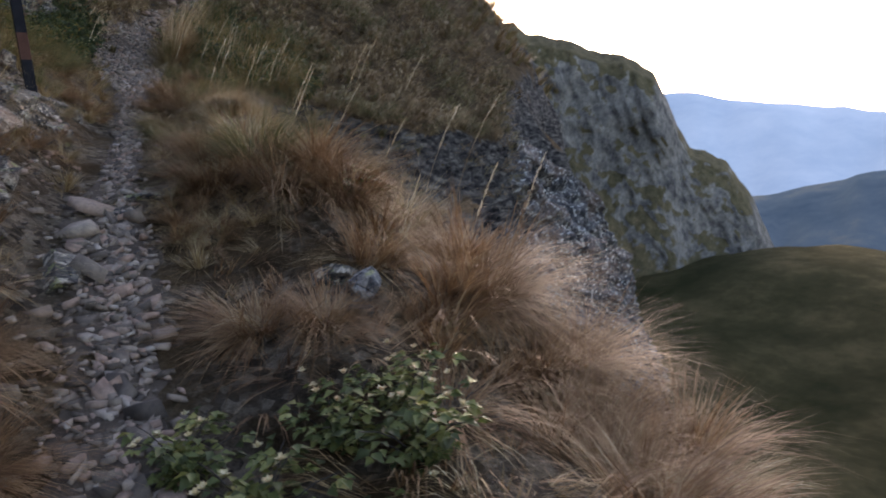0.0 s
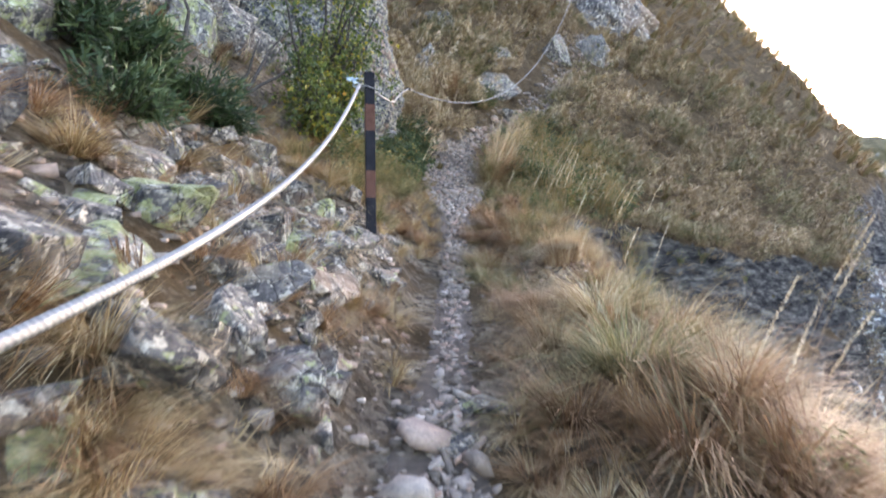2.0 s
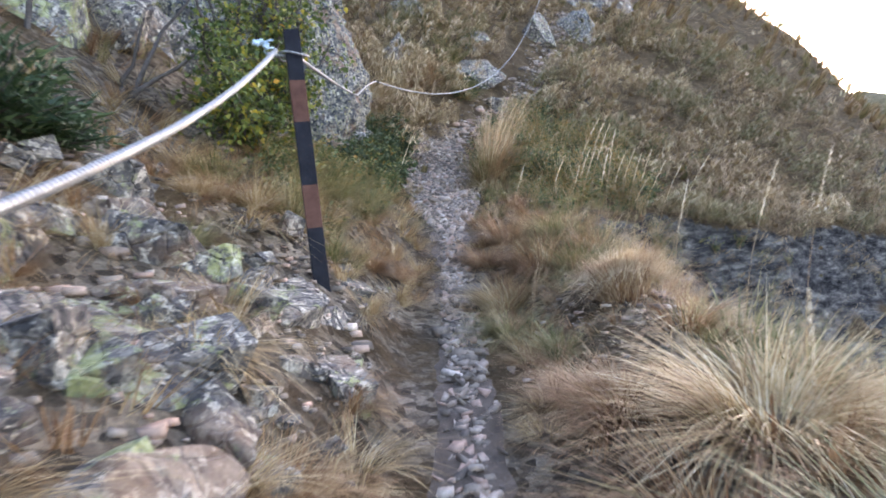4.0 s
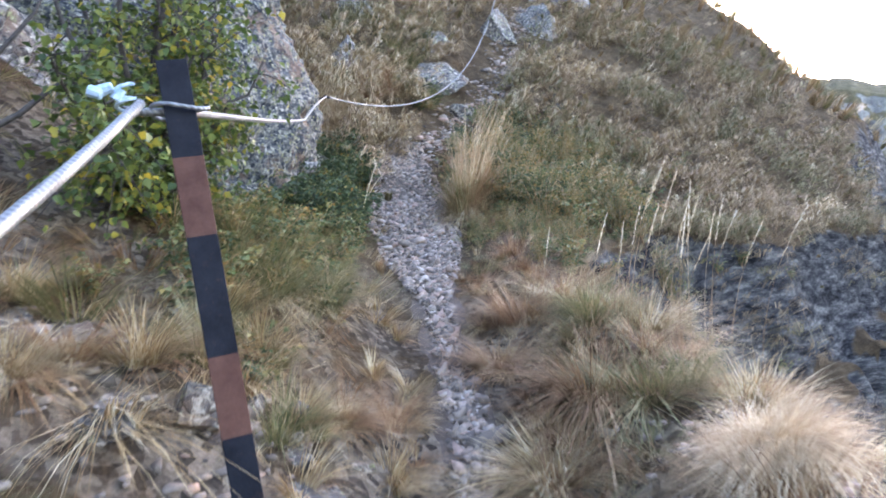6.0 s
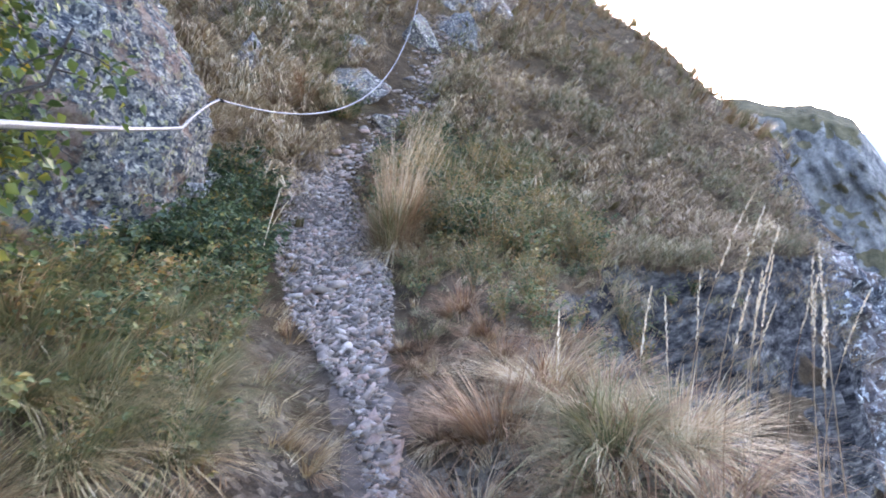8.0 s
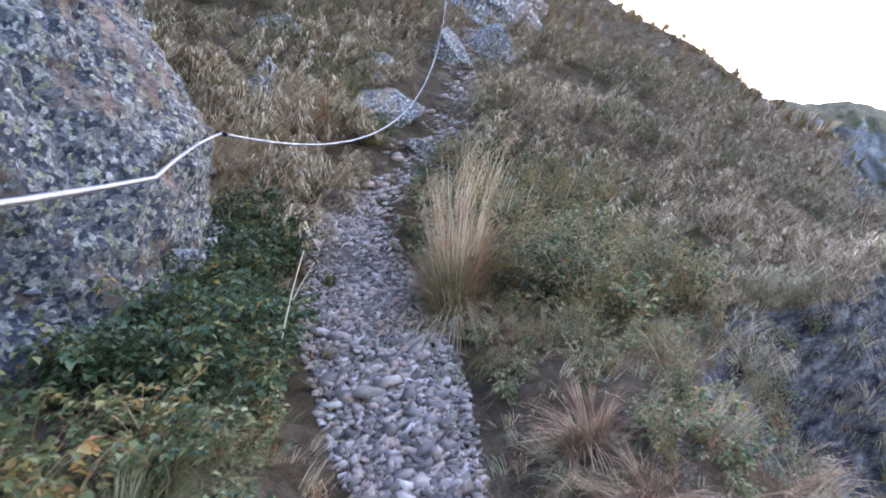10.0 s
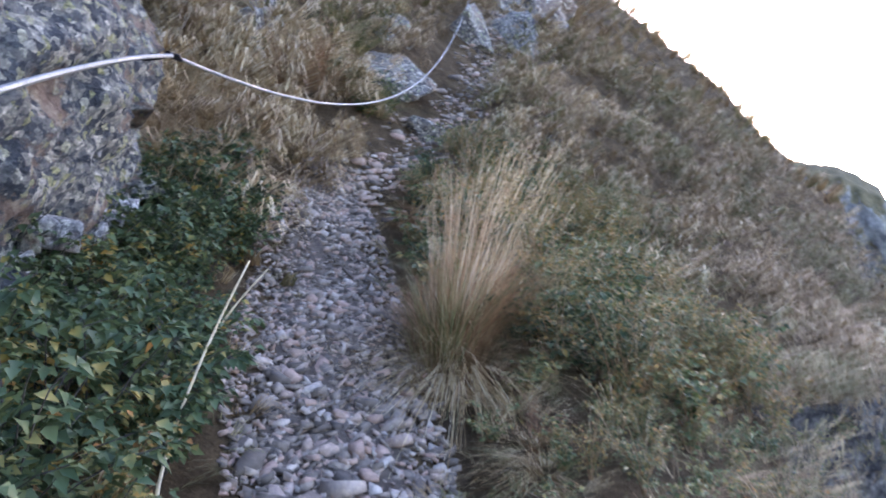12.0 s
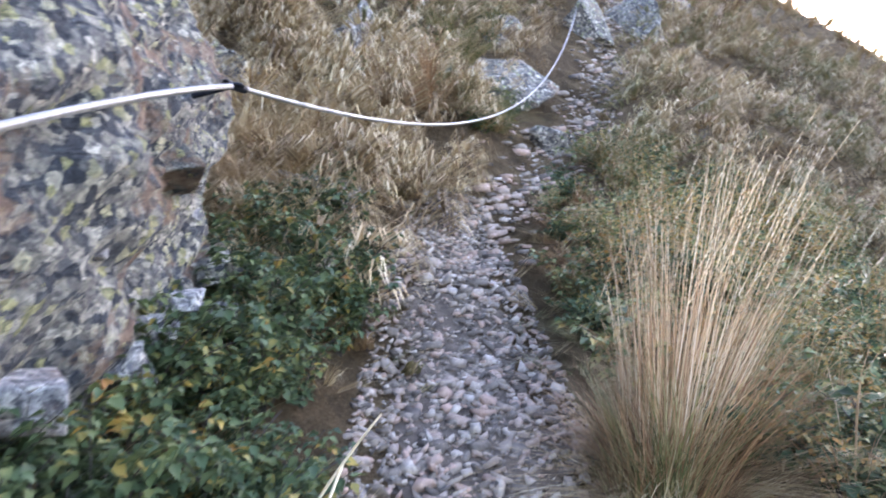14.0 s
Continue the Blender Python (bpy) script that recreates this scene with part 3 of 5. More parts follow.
# the trodden line, a shallow strip on the hillside
py = np.arange(0.2, 17.6, 0.07)
half = 0.20 + 0.10 * vnoise(py * 1.3, py * 0, 61) + np.interp(py, [0, 5, 9, 12, 13, 15, 17.6], [0.0, 0.02, -0.06, 0.06, 0.22, 0.24, 0.08])
pu = np.linspace(-1, 1, 13)
PX = path_x(py)[:, None] + 0.06 * vnoise(py * 0.9, py * 0, 62)[:, None] + half[:, None] * pu[None]
PYY = np.broadcast_to(py[:, None], PX.shape)
PZ = ground_z(PX, PYY) + 0.018 * (1 - pu[None] ** 4) - 0.012 + 0.012 * fbm(PX * 9, PYY * 9, 63, 2)
i, j = np.meshgrid(np.arange(len(py) - 1), np.arange(12), indexing="ij")
a = i * 13 + j
quads = np.concatenate([np.stack([a, a + 1, a + 14], -1).reshape(-1, 3), np.stack([a, a + 14, a + 13], -1).reshape(-1, 3)])
footpath = tagged(new("footpath", mesh_of("footpath", np.stack([PX, PYY, PZ], -1), quads, M_DIRT, True)), "narrow trodden mountain path of dirt and slate chips", "footpath", kind="structure")

# ---- far hills ----


def ridge(name, label, dist, az0, az1, tops, mat, seed, foot):
    """A range of hills along an arc, with a broken crest."""
    az = np.linspace(radians(az0), radians(az1), 120)
    crest = np.interp(np.degrees(az), tops[0], tops[1]) * dist / 57.3
    crest = crest + dist * 0.012 * fbm(np.degrees(az) * 0.25, az * 0, seed, 4)
    rows_ = []
    for k, (back, f) in enumerate([(0.55, 0.0), (0.7, 0.25), (0.82, 0.55), (0.92, 0.82), (1.0, 1.0), (1.15, 0.6)]):
        z = foot + (crest - foot) * f + dist * 0.02 * fbm(np.degrees(az) * 0.4 + 9 * k, az * 0 + k, seed + 5, 3) * (f < 1)
        rows_.append(np.stack([dist * back * np.sin(az), dist * back * np.cos(az), z], 1))
    v = np.stack(rows_)
    n = len(az)
    i, j = np.meshgrid(np.arange(5), np.arange(n - 1), indexing="ij")
    a = i * n + j
    t = np.concatenate([np.stack([a, a + 1, a + n + 1], -1).reshape(-1, 3), np.stack([a, a + n + 1, a + n], -1).reshape(-1, 3)])
    return tagged(new(name, mesh_of(name, v, t, mat, True)), label, "mountains", kind="structure")


ridge("backdrop_far", "distant mountain range under a white sky, haze painted in as blue glow", 2300, -10, 130, ([-10, 45, 53, 58, 67, 75, 130], [5.5, 5.0, 4.5, 3.4, 2.2, 1.8, 3.0]), M_FAR_HAZE, 71, -250)
ridge("backdrop_middle", "dark wooded hills across the valley, blue haze painted into their colour", 900, 20, 125, ([20, 52, 58, 66, 80, 125], [-6, -5.0, -4.0, -1.8, -2.6, -0.5]), M_MID_HAZE, 81, -140)

# ---- rocks ----


def boulder(seed, size, flat=0.8, cuts=9, rough=0.06, res=5, mat=None):
    """A weathered block: a round body planed off by joints, with a rough skin."""
    r = np.random.default_rng(seed)
    bm = bmesh.new()
    bmesh.ops.create_icosphere(bm, subdivisions=res, radius=1.0)
    v, t = arrays(bm)
    bm.free()
    for _ in range(cuts):
        n = r.normal(0, 1, 3)
        n /= np.linalg.norm(n)
        lim = r.uniform(0.34, 0.72)
        over = np.clip(v @ n - lim, 0, None)
        v = v - over[:, None] * n[None]
    nrm = v / np.linalg.norm(v, axis=1)[:, None]
    q = v * 2.3 + seed
    skin = fbm(q[:, 0] + q[:, 2] * 0.7, q[:, 1] - q[:, 2] * 0.6, seed, 5)
    crack = -np.clip(0.06 - np.abs(fbm(q[:, 0] * 0.8 - q[:, 2], q[:, 1] * 0.8 + q[:, 2] * 0.5, seed + 9, 3)), 0, 1) * 2.0
    v = v + nrm * (rough * skin * 2 + crack * rough * 8 * 0.5)[:, None]
    v = v * np.array(size) * np.array([1, 1, flat])
    return mesh_of("rock", v, t, mat or M_GREY_ROCK, False)


def place_rock(name, me, x, y, lift, turn, label, category="rock", group="", tip=0.0):
    ob = new(name, me)
    ob.matrix_basis = pose(x, y, float(ground_z(x, y)) + lift, tip, tip * 0.6, turn)
    return tagged(ob, label, category, group)


place_rock("lichen_boulder", boulder(3, (0.74, 1.0, 0.80), 0.8, 18, 0.07, 5, M_LICHEN_ROCK), -1.70, 3.85, -0.3, 20, "grey boulder crusted with yellow-green lichen on the bank", "boulder")
place_rock("lichen_boulder", boulder(4, (0.46, 0.55, 0.6), 0.8, 20, 0.07, 5, M_LICHEN_ROCK), -1.5, 3.25, -0.2, 65, "steep grey rock face crusted with yellow-green lichen", "boulder")
place_rock("path_rock", boulder(6, (0.16, 0.32, 0.24), 0.8, 12, 0.04, 5, M_GREY_ROCK), -0.72, 4.72, -0.05, 8, "smooth bluish grey rock rising at the path edge", "rock")
place_rock("path_step", boulder(7, (0.24, 0.15, 0.08), 0.8, 16, 0.04, 4, M_GREY_ROCK), -0.28, 5.72, 0.0, -15, "flat slate slab forming a step in the path", "rock")
place_rock("path_step", boulder(9, (0.2, 0.14, 0.07), 0.8, 16, 0.04, 4, M_GREY_ROCK), -0.42, 5.35, 0.0, 25, "flat slate slab forming a step in the path", "rock")
place_rock("edge_stone", boulder(10, (0.07, 0.09, 0.14), 0.8, 16, 0.04, 4, M_RUSTY_ROCK), 0.30, 3.85, 0.05, 15, "upright pale stone at the brink of the path", "rock")
place_rock("edge_stone", boulder(13, (0.2, 0.24, 0.16), 0.8, 14, 0.05, 5, M_GREY_ROCK), 0.30, 4.12, -0.02, 15, "smooth dark blue-grey rock under the brink grass", "rock")
place_rock("lichen_boulder", boulder(5, (0.27, 0.4, 0.3), 0.8, 16, 0.05, 5, M_LICHEN_ROCK), -1.68, 5.72, -0.08, 50, "grey boulder with pale lichen above a dark crevice", "boulder")
place_rock("rock_slab", boulder(8, (0.3, 0.62, 0.3), 0.8, 16, 0.05, 5, M_LICHEN_ROCK), -1.68, 5.1, -0.12, -20, "tilted grey rock slab with green lichen", "rock", tip=18)
place_rock("rock_slab", boulder(11, (0.36, 0.74, 0.32), 0.7, 14, 0.04, 5, M_GREY_ROCK), -0.93, 7.6, -0.1, -28, "bluish grey tilted slab at the foot of the post", "rock", tip=22)
place_rock("rock_slab", boulder(14, (0.46, 0.6, 0.32), 0.7, 14, 0.05, 5, M_LICHEN_ROCK), -1.2, 6.95, -0.1, 15, "pale lichen-flecked bedrock slab beside the path", "rock", tip=10)
for seed, x, y, sx, sy, sz, turn, tip in [(15, -1.32, 7.55, 0.4, 0.5, 0.3, 35, 20), (16, -0.78, 7.72, 0.26, 0.42, 0.24, -40, 16), (17, -1.62, 7.95, 0.4, 0.35, 0.3, 60, 14), (18, -1.45, 6.4, 0.34, 0.5, 0.34, 10, 18), (19, -1.95, 6.2, 0.4, 0.5, 0.4, 30, 12), (20, -0.95, 5.65, 0.2, 0.34, 0.2, -25, 20)]:
    place_rock("rock_slab", boulder(seed, (sx, sy, sz), 0.75, 20, 0.05, 5, M_GREY_ROCK), x, y, -0.08, turn, "broken grey slab of bedrock in the bank", "rock", "bedrock slabs in the bank", tip=tip)
for seed, x, y, sx, sy, sz, turn in [(31, -1.36, 4.82, 0.24, 0.22, 0.22, 10), (32, -1.06, 5.12, 0.3, 0.16, 0.2, -35), (33, -1.22, 5.62, 0.26, 0.2, 0.18, -20), (34, -1.2, 5.2, 0.12, 0.14, 0.2, 60), (35, -1.02, 6.1, 0.22, 0.14, 0.16, 20), (36, -0.92, 6.5, 0.12, 0.2, 0.14, 40)]:
    place_rock("bank_rock", boulder(seed, (sx * 1.3, sy * 1.3, sz * 1.3), 0.8, 15, 0.04, 4, M_GREY_ROCK), x, y, 0.0, turn, "large angular beige-grey rock in the bank", "rock", "rocks on the bank beside the path", tip=8)

for seed, x, y, sx, sy, sz, turn in [(91, -2.75, 6.55, 0.55, 0.5, 0.6, 20), (92, -2.95, 7.6, 0.6, 0.6, 0.75, -25), (93, -2.95, 8.55, 0.55, 0.65, 0.8, 35), (94, -2.55, 9.6, 0.55, 0.6, 0.75, 0), (95, -2.45, 10.6, 0.6, 0.7, 1.0, 50), (96, -3.4, 9.4, 0.8, 0.7, 1.1, 15), (97, -2.35, 5.55, 0.4, 0.5, 0.45, -10)]:
    place_rock("bank_crag", boulder(seed, (sx, sy, sz), 0.9, 22, 0.07, 5, M_LICHEN_ROCK if seed in (91, 94) else M_GREY_ROCK), x, y, -0.05, turn, "jagged blue-grey bedrock crag above the juniper", "rock", "crags above the juniper", tip=14)

r = np.random.default_rng(21)
BANK = []
for k in range(9):
    bm = stone_bm(500 + k, 0.7, 9)
    bmesh.ops.bevel(bm, geom=bm.edges[:], offset=0.018, segments=1, affect='EDGES')
    BANK.append(mesh_bm("rock", bm, M_LICHEN_ROCK if k == 7 else M_GREY_ROCK))
for k in range(210):
    y = r.uniform(3.2, 9.0)
    d = -r.uniform(0.42, 2.1) if k % 3 else -r.uniform(0.4, 1.1)
    s = math.exp(r.normal(math.log(0.07), 0.5)) * (0.75 if d > -0.7 else 1.0)
    s = min(s, 0.19)
    x = float(path_x(y)) + d
    if abs(x + 0.73) < 0.22 and abs(y - 8.1) < 0.3:
        continue
    ob = new("bank_rock", BANK[int(r.integers(9))])
    ob.matrix_basis = pose(x, y, float(ground_z(x, y)) - 0.12 * s, r.uniform(-25, 25), r.uniform(-25, 25), r.uniform(0, 360)) @ Matrix.Diagonal((s * r.uniform(0.8, 1.5), s, s * r.uniform(0.5, 1.0), 1))
    tagged(ob, "angular grey rock lying on the dry bank", "rock", "rocks on the bank beside the path")


def crag(name, foot, top, back, seed, mat, label, res=0.06, rough=0.16, z0=-0.6, level=None, cap=True):
    """A rock wall over a bent footprint line that leans back towards its top."""
    foot = np.asarray(foot, float)
    seg = np.concatenate([[0], np.cumsum(np.linalg.norm(np.diff(foot, axis=0), axis=1))])
    n = max(int(seg[-1] / res), 8)
    s = np.linspace(0, seg[-1], n)
    fx, fy = np.interp(s, seg, foot[:, 0]), np.interp(s, seg, foot[:, 1])
    k = np.ones(9) / 9
    fx, fy = np.convolve(np.pad(fx, 4, 'edge'), k, 'valid'), np.convolve(np.pad(fy, 4, 'edge'), k, 'valid')
    tx, ty = np.gradient(fx), np.gradient(fy)
    ln = np.hypot(tx, ty)
    nx, ny = ty / ln, -tx / ln
    zb = ground_z(fx, fy) + z0
    if level:
        zb = np.interp(s / s[-1], level[0], level[1])
    m = int((top + 1.0) / res)
    h = np.linspace(0, 1, m)
    cx, cy = fx.mean(), fy.mean()
    H = zb[:, None] + (top + 0.6 * vnoise(s * 0.7, s * 0, seed)[:, None]) * h[None]
    X, Y = np.broadcast_to(fx[:, None], H.shape).copy(), np.broadcast_to(fy[:, None], H.shape).copy()
    lean = back * h[None] ** 1.7 - 0.16 * np.exp(-((h[None] - 0.36) / 0.12) ** 2) + 0.12 * np.exp(-((h[None] - 0.2) / 0.09) ** 2)
    S = np.broadcast_to(s[:, None], H.shape)
    big = fbm(S * 0.9, H * 0.9, seed + 1, 3)
    blk = np.round(fbm(S * 1.6 + H * 0.6, H * 1.9, seed + 2, 2) * 5) / 5
    small = fbm(S * 7, H * 7, seed + 3, 4)
    chunk = np.abs(fbm(S * 3.1 + H, H * 3.3 - S * 0.4, seed + 4, 3))
    out = rough * (big + 0.9 * blk) + 0.07 * small + 0.16 * chunk - lean
    X += nx[:, None] * out
    Y += ny[:, None] * out
    V = np.stack([X, Y, H], -1)
    i, j = np.meshgrid(np.arange(n - 1), np.arange(m - 1), indexing="ij")
    a = i * m + j
    t = np.concatenate([np.stack([a, a + 1, a + m + 1], -1).reshape(-1, 3), np.stack([a, a + m + 1, a + m], -1).reshape(-1, 3)])
    V = V.reshape(-1, 3)
    if not cap:
        return tagged(new(name, mesh_of(name, V, t, mat, False)), label, "rock face")
    # a cap towards the middle
    c = len(V)
    V = np.concatenate([V, [[cx + 0.3 * (fx[0] + fx[-1] - 2 * cx) / 2, cy, H[:, -1].mean() + 0.3]]])
    top_i = np.arange(n) * m + m - 1
    t = np.concatenate([t, np.stack([top_i[:-1], np.full(n - 1, c), top_i[1:]], -1), [[top_i[-1], c, top_i[0]]]])
    return tagged(new(name, mesh_of(name, V, t, mat, False)), label, "rock face")


# footprints run so that the open side is on the left of the line's direction reversed
crag("rock_outcrop", [(-2.6, 16.6), (-1.0, 16.0), (-0.25, 15.0), (-0.32, 13.9), (-0.5, 12.9), (-1.3, 12.3), (-3.2, 11.9), (-5.0, 12.5)][::-1], 4.6, 0.55, 5, M_OUTCROP, "speckled grey and rusty rock outcrop beside the path", 0.05)
outcrop = bpy.data.objects["rock_outcrop"]
rr_ = np.random.default_rng(9)
for k in range(52):
    f = rr_.uniform(0, 1)
    bx_, by_ = np.interp(f, [0, 0.45, 1], [-1.0, -0.42, -0.2]), np.interp(f, [0, 0.45, 1], [12.65, 13.3, 14.9])
    bm = stone_bm(700 + k, 0.8, 10)
    bmesh.ops.bevel(bm, geom=bm.edges[:], offset=0.04, segments=1, affect='EDGES')
    block = part("rock_block", mesh_bm("rock_block", bm, M_RUSTY_ROCK if k % 3 else M_OUTCROP), outcrop, "rusty broken block")
    s = rr_.uniform(0.05, 0.13)
    block.matrix_basis = pose(bx_ - 0.09 + rr_.normal(0, 0.03), by_, float(ground_z(bx_, by_)) + rr_.uniform(0.15, 1.0), rr_.uniform(-20, 20), rr_.uniform(-20, 20), rr_.uniform(0, 360)) @ Matrix.Diagonal((s * 1.5, s * 1.2, s * 0.8, 1))
# ledges and bedrock in the grass above the path
for seed, x, y, sx, sy, sz, turn, tip in [(61, 0.75, 19.3, 0.55, 0.7, 0.8, 30, 20), (62, 2.75, 20.6, 0.5, 0.9, 0.6, -30, 25), (63, 3.1, 19.7, 0.4, 0.5, 0.4, 10, 15), (64, 3.2, 22.0, 0.6, 0.8, 0.6, -20, 25), (65, 0.05, 15.75, 0.35, 0.6, 0.35, 20, 20), (66, 0.25, 16.5, 0.35, 0.5, 0.35, -10, 25), (67, 5.6, 24.2, 0.7, 0.9, 0.8, 0, 20), (68, 1.4, 22.5, 0.6, 0.7, 0.6, 40, 20), (69, -0.6, 18.2, 0.5, 0.6, 0.6, 0, 20), (70, 7.6, 25.5, 0.8, 1.0, 1.0, 10, 15)]:
    place_rock("rock_ledge", boulder(seed, (sx * 1.7, sy * 1.6, sz * 1.5), 0.85, 20, 0.08, 5, M_GREY_ROCK), x, y, -0.12, turn, "grey bedrock ledge among the dry grass", "rock", "rock ledges above the path", tip=tip)
crag("rock_band", [(-1.5, 13.4), (-2.1, 11.9), (-2.6, 10.2), (-3.0, 8.7), (-3.7, 7.2), (-5.2, 6.2)][::-1], 3.4, 1.9, 17, M_GREY_ROCK, "broken blue-grey rock band high on the slope", 0.1, 0.4)
crag("summit_crag", [(7.4, 33), (8.6, 31.2), (9.2, 29.6), (10.6, 29.4), (12.5, 31), (13, 34)], 4.2, 1.6, 27, M_FAR_ROCK, "pale grey crag at the head of the path", 0.14, 0.5)

# strata cliff under the spur
crag("strata_cliff", [(4.2, 13.2), (5.9, 14.2), (8.6, 15.7), (13.1, 17.6), (17.0, 18.6), (20.5, 19.6), (23.0, 20.6), (24.5, 25)], 9.6, 2.3, 47, M_CLIFF, "steep dark grey rock cliff with tilted strata", 0.09, 0.8, 0.0, ([0, 0.1, 0.5, 0.62, 0.8, 0.9, 1], [-7.4, -6.6, -6.5, -7.6, -11.5, -14.5, -17]), False)


def buttress():
    """A grassy-topped cliff across the gully: a broken wall under a sloping shoulder, with a lower step beyond it."""
    az = np.radians(np.linspace(24, 66, 230))
    u = np.linspace(0, 1, 120)
    deg = np.degrees(az)
    near = np.interp(deg, [24, 40, 48, 52, 54, 57, 60, 66], [96, 94, 96, 98, 102, 106, 110, 120])
    crest = np.interp(deg, [24, 34, 43, 48.5, 50.4, 51.2, 52.2, 53.2, 56.0, 57.0, 58.2, 60.0, 66], [34, 27, 20.5, 17.2, 15.4, 12.0, 6.5, 2.8, 0.6, -3.0, -7.5, -16, -30])
    crest = crest + 1.1 * fbm(deg * 0.9, deg * 0, 371, 3)
    foot = -30.0
    S, U = np.meshgrid(deg * 1.75, u, indexing="ij")
    Z = foot + (crest[:, None] - foot) * U
    rough = 4.2 * fbm(S * 0.16 + Z * 0.05, Z * 0.10, 372, 3) + 1.6 * np.abs(fbm(S * 0.5 + Z * 0.16, Z * 0.13, 373, 3)) + 0.6 * fbm(S * 1.6 + Z * 0.5, Z * 0.8, 374, 3)
    slope = np.interp(U, [0, 0.45, 0.62, 0.86, 0.95, 1.0], [-16, -5.0, 0.0, 2.6, 5.0, 11.0])
    R = near[:, None] + slope - rough * np.interp(U, [0, 0.3, 0.5, 0.9, 1], [0.4, 0.5, 1, 1, 0.3])
    V = np.stack([-0.7 + R * np.sin(az)[:, None], 1.6 + R * np.cos(az)[:, None], Z], -1).reshape(-1, 3)
    n, m = Z.shape
    i, j = np.meshgrid(np.arange(n - 1), np.arange(m - 1), indexing="ij")
    a = i * m + j
    t = np.concatenate([np.stack([a, a + 1, a + m + 1], -1).reshape(-1, 3), np.stack([a, a + m + 1, a + m], -1).reshape(-1, 3)])
    return tagged(new("far_buttress", mesh_of("far_buttress", V, t, M_BUTTRESS, False)), "tall grey cliff buttress with grassy ledges across the gully", "rock face")


buttress()

# ---- post with its cable ----


def channel_mesh(z0, z1, mat, name):
    """A length of steel channel: a web and two flanges, 5 mm thick."""
    w, d, t = 0.040, 0.030, 0.005
    outline = [(-w, -d), (w, -d), (w, d), (w - t, d), (w - t, -d + t), (-w + t, -d + t), (-w + t, d), (-w, d)]
    bm = bmesh.new()
    lo = [bm.verts.new((x, y, z0)) for x, y in outline]
    hi = [bm.verts.new((x, y, z1)) for x, y in outline]
    for k in range(8):
        bm.faces.new((lo[k], lo[(k + 1) % 8], hi[(k + 1) % 8], hi[k]))
    for ring_ in (lo[::-1], hi):
        a = ring_ if ring_ is hi else ring_[::-1]
        for q in ((0, 1, 4, 5), (1, 2, 3, 4), (0, 5, 6, 7)):
            bm.faces.new([a[x] for x in q] if ring_ is hi else [a[x] for x in q][::-1])
    bmesh.ops.bevel(bm, geom=[e for e in bm.edges if abs(e.verts[0].co.z - e.verts[1].co.z) > 0.01], offset=0.0015, segments=1, affect='EDGES')
    return mesh_bm(name, bm, mat)


post = tagged(new("steel_post"), "steel channel post painted in black and red-brown bands", "post")
post.matrix_basis = pose(-0.715, 8.12, 3.17, 0, -2.1, 8)
for z0, z1, mat, label in [(-0.35, 0.30, M_BLACK_PAINT, "black band"), (0.30, 0.52, M_RUST_PAINT, "worn red-brown band"), (0.52, 0.845, M_BLACK_PAINT, "black band"), (0.845, 1.06, M_RUST_PAINT, "worn red-brown band"), (1.06, 1.325, M_BLACK_PAINT, "black top band")]:
    part("post_band", channel_mesh(z0, z1, mat, "post_band"), post, label)
RING, ANCHOR = np.array((-0.838, 8.03, 4.36)), np.array((-0.02, 14.47, 6.15))


def span(a, b, sag, n=120):
    s = np.linspace(0, 1, n)[:, None]
    p = np.asarray(a, float) + (np.asarray(b, float) - np.asarray(a, float)) * s
    p[:, 2:] -= 4 * sag * s * (1 - s)
    return p


near_span = span(RING, (-1.985, -2.644, 2.294), 1.047, 420)
# the long span hangs flatter towards its lower end
near_span[:, 2] += 0.085 * 0.6 * np.log1p(np.exp((6.8 - near_span[:, 1]) / 0.6))
rock_span = np.concatenate([span(RING + (0.1, 0.1, 0.0), (-0.36, 12.61, 5.42), 0.02, 60)[:-1], span((-0.36, 12.61, 5.42), ANCHOR, -0.03, 40)[:-1]])
far_span = span(ANCHOR, (8.87, 29.65, 17.44), 2.558, 140)
cable = tagged(new("steel_cable"), "silver twisted steel safety cable slung from the post along the rock", "cable")
for pts, rad, nm in ((near_span, 0.0125, "rope_span"), (np.concatenate([RING + [[-0.05, 0.02, 0], [0.0, 0.06, 0]], rock_span]), 0.0105, "rope_span"), (far_span, 0.0105, "rope_span")):
    v, t = tube(pts, rad, 18, 40.0, 0.10)
    part(nm, mesh_of(nm, v, t, M_CABLE, True), cable)
th = np.linspace(0, 2 * np.pi, 30)
v, t = tube(np.stack([-0.76 + 0.075 * np.cos(th), 8.12 + 0.06 * np.sin(th), 4.365 + 0.01 * np.sin(2 * th)], 1), 0.006, 8)
part("loop", mesh_of("loop", v, t, M_CABLE, True), cable, "steel loop round the post")
bm = bmesh.new()
for k in range(3):
    bmesh.ops.create_cone(bm, cap_ends=True, segments=8, radius1=0.016, radius2=0.013, depth=0.03, matrix=Matrix.Translation((-0.88 - 0.022 * k, 8.0 - 0.015 * k, 4.385 + 0.012 * (k % 2))) @ Matrix.Rotation(radians(35 + 40 * k), 4, 'Y'))
part("clamp", mesh_bm("clamp", bm, M_CORD), cable, "pale blue clamp and cord knot")
th = np.linspace(0, 7, 60)
v, t = tube(np.stack([-0.87 + 0.022 * np.cos(th * 2), 8.02 + 0.02 * np.sin(th * 2), 4.37 + 0.012 * th - 0.03], 1), 0.005, 6)
part("cord", mesh_of("cord", v, t, M_CORD, True), cable, "pale blue cord wound round the end")
anchor_bolt = tagged(new("rock_anchor"), "dark steel eye bolt set in the rock holding the cable", "anchor bolt")
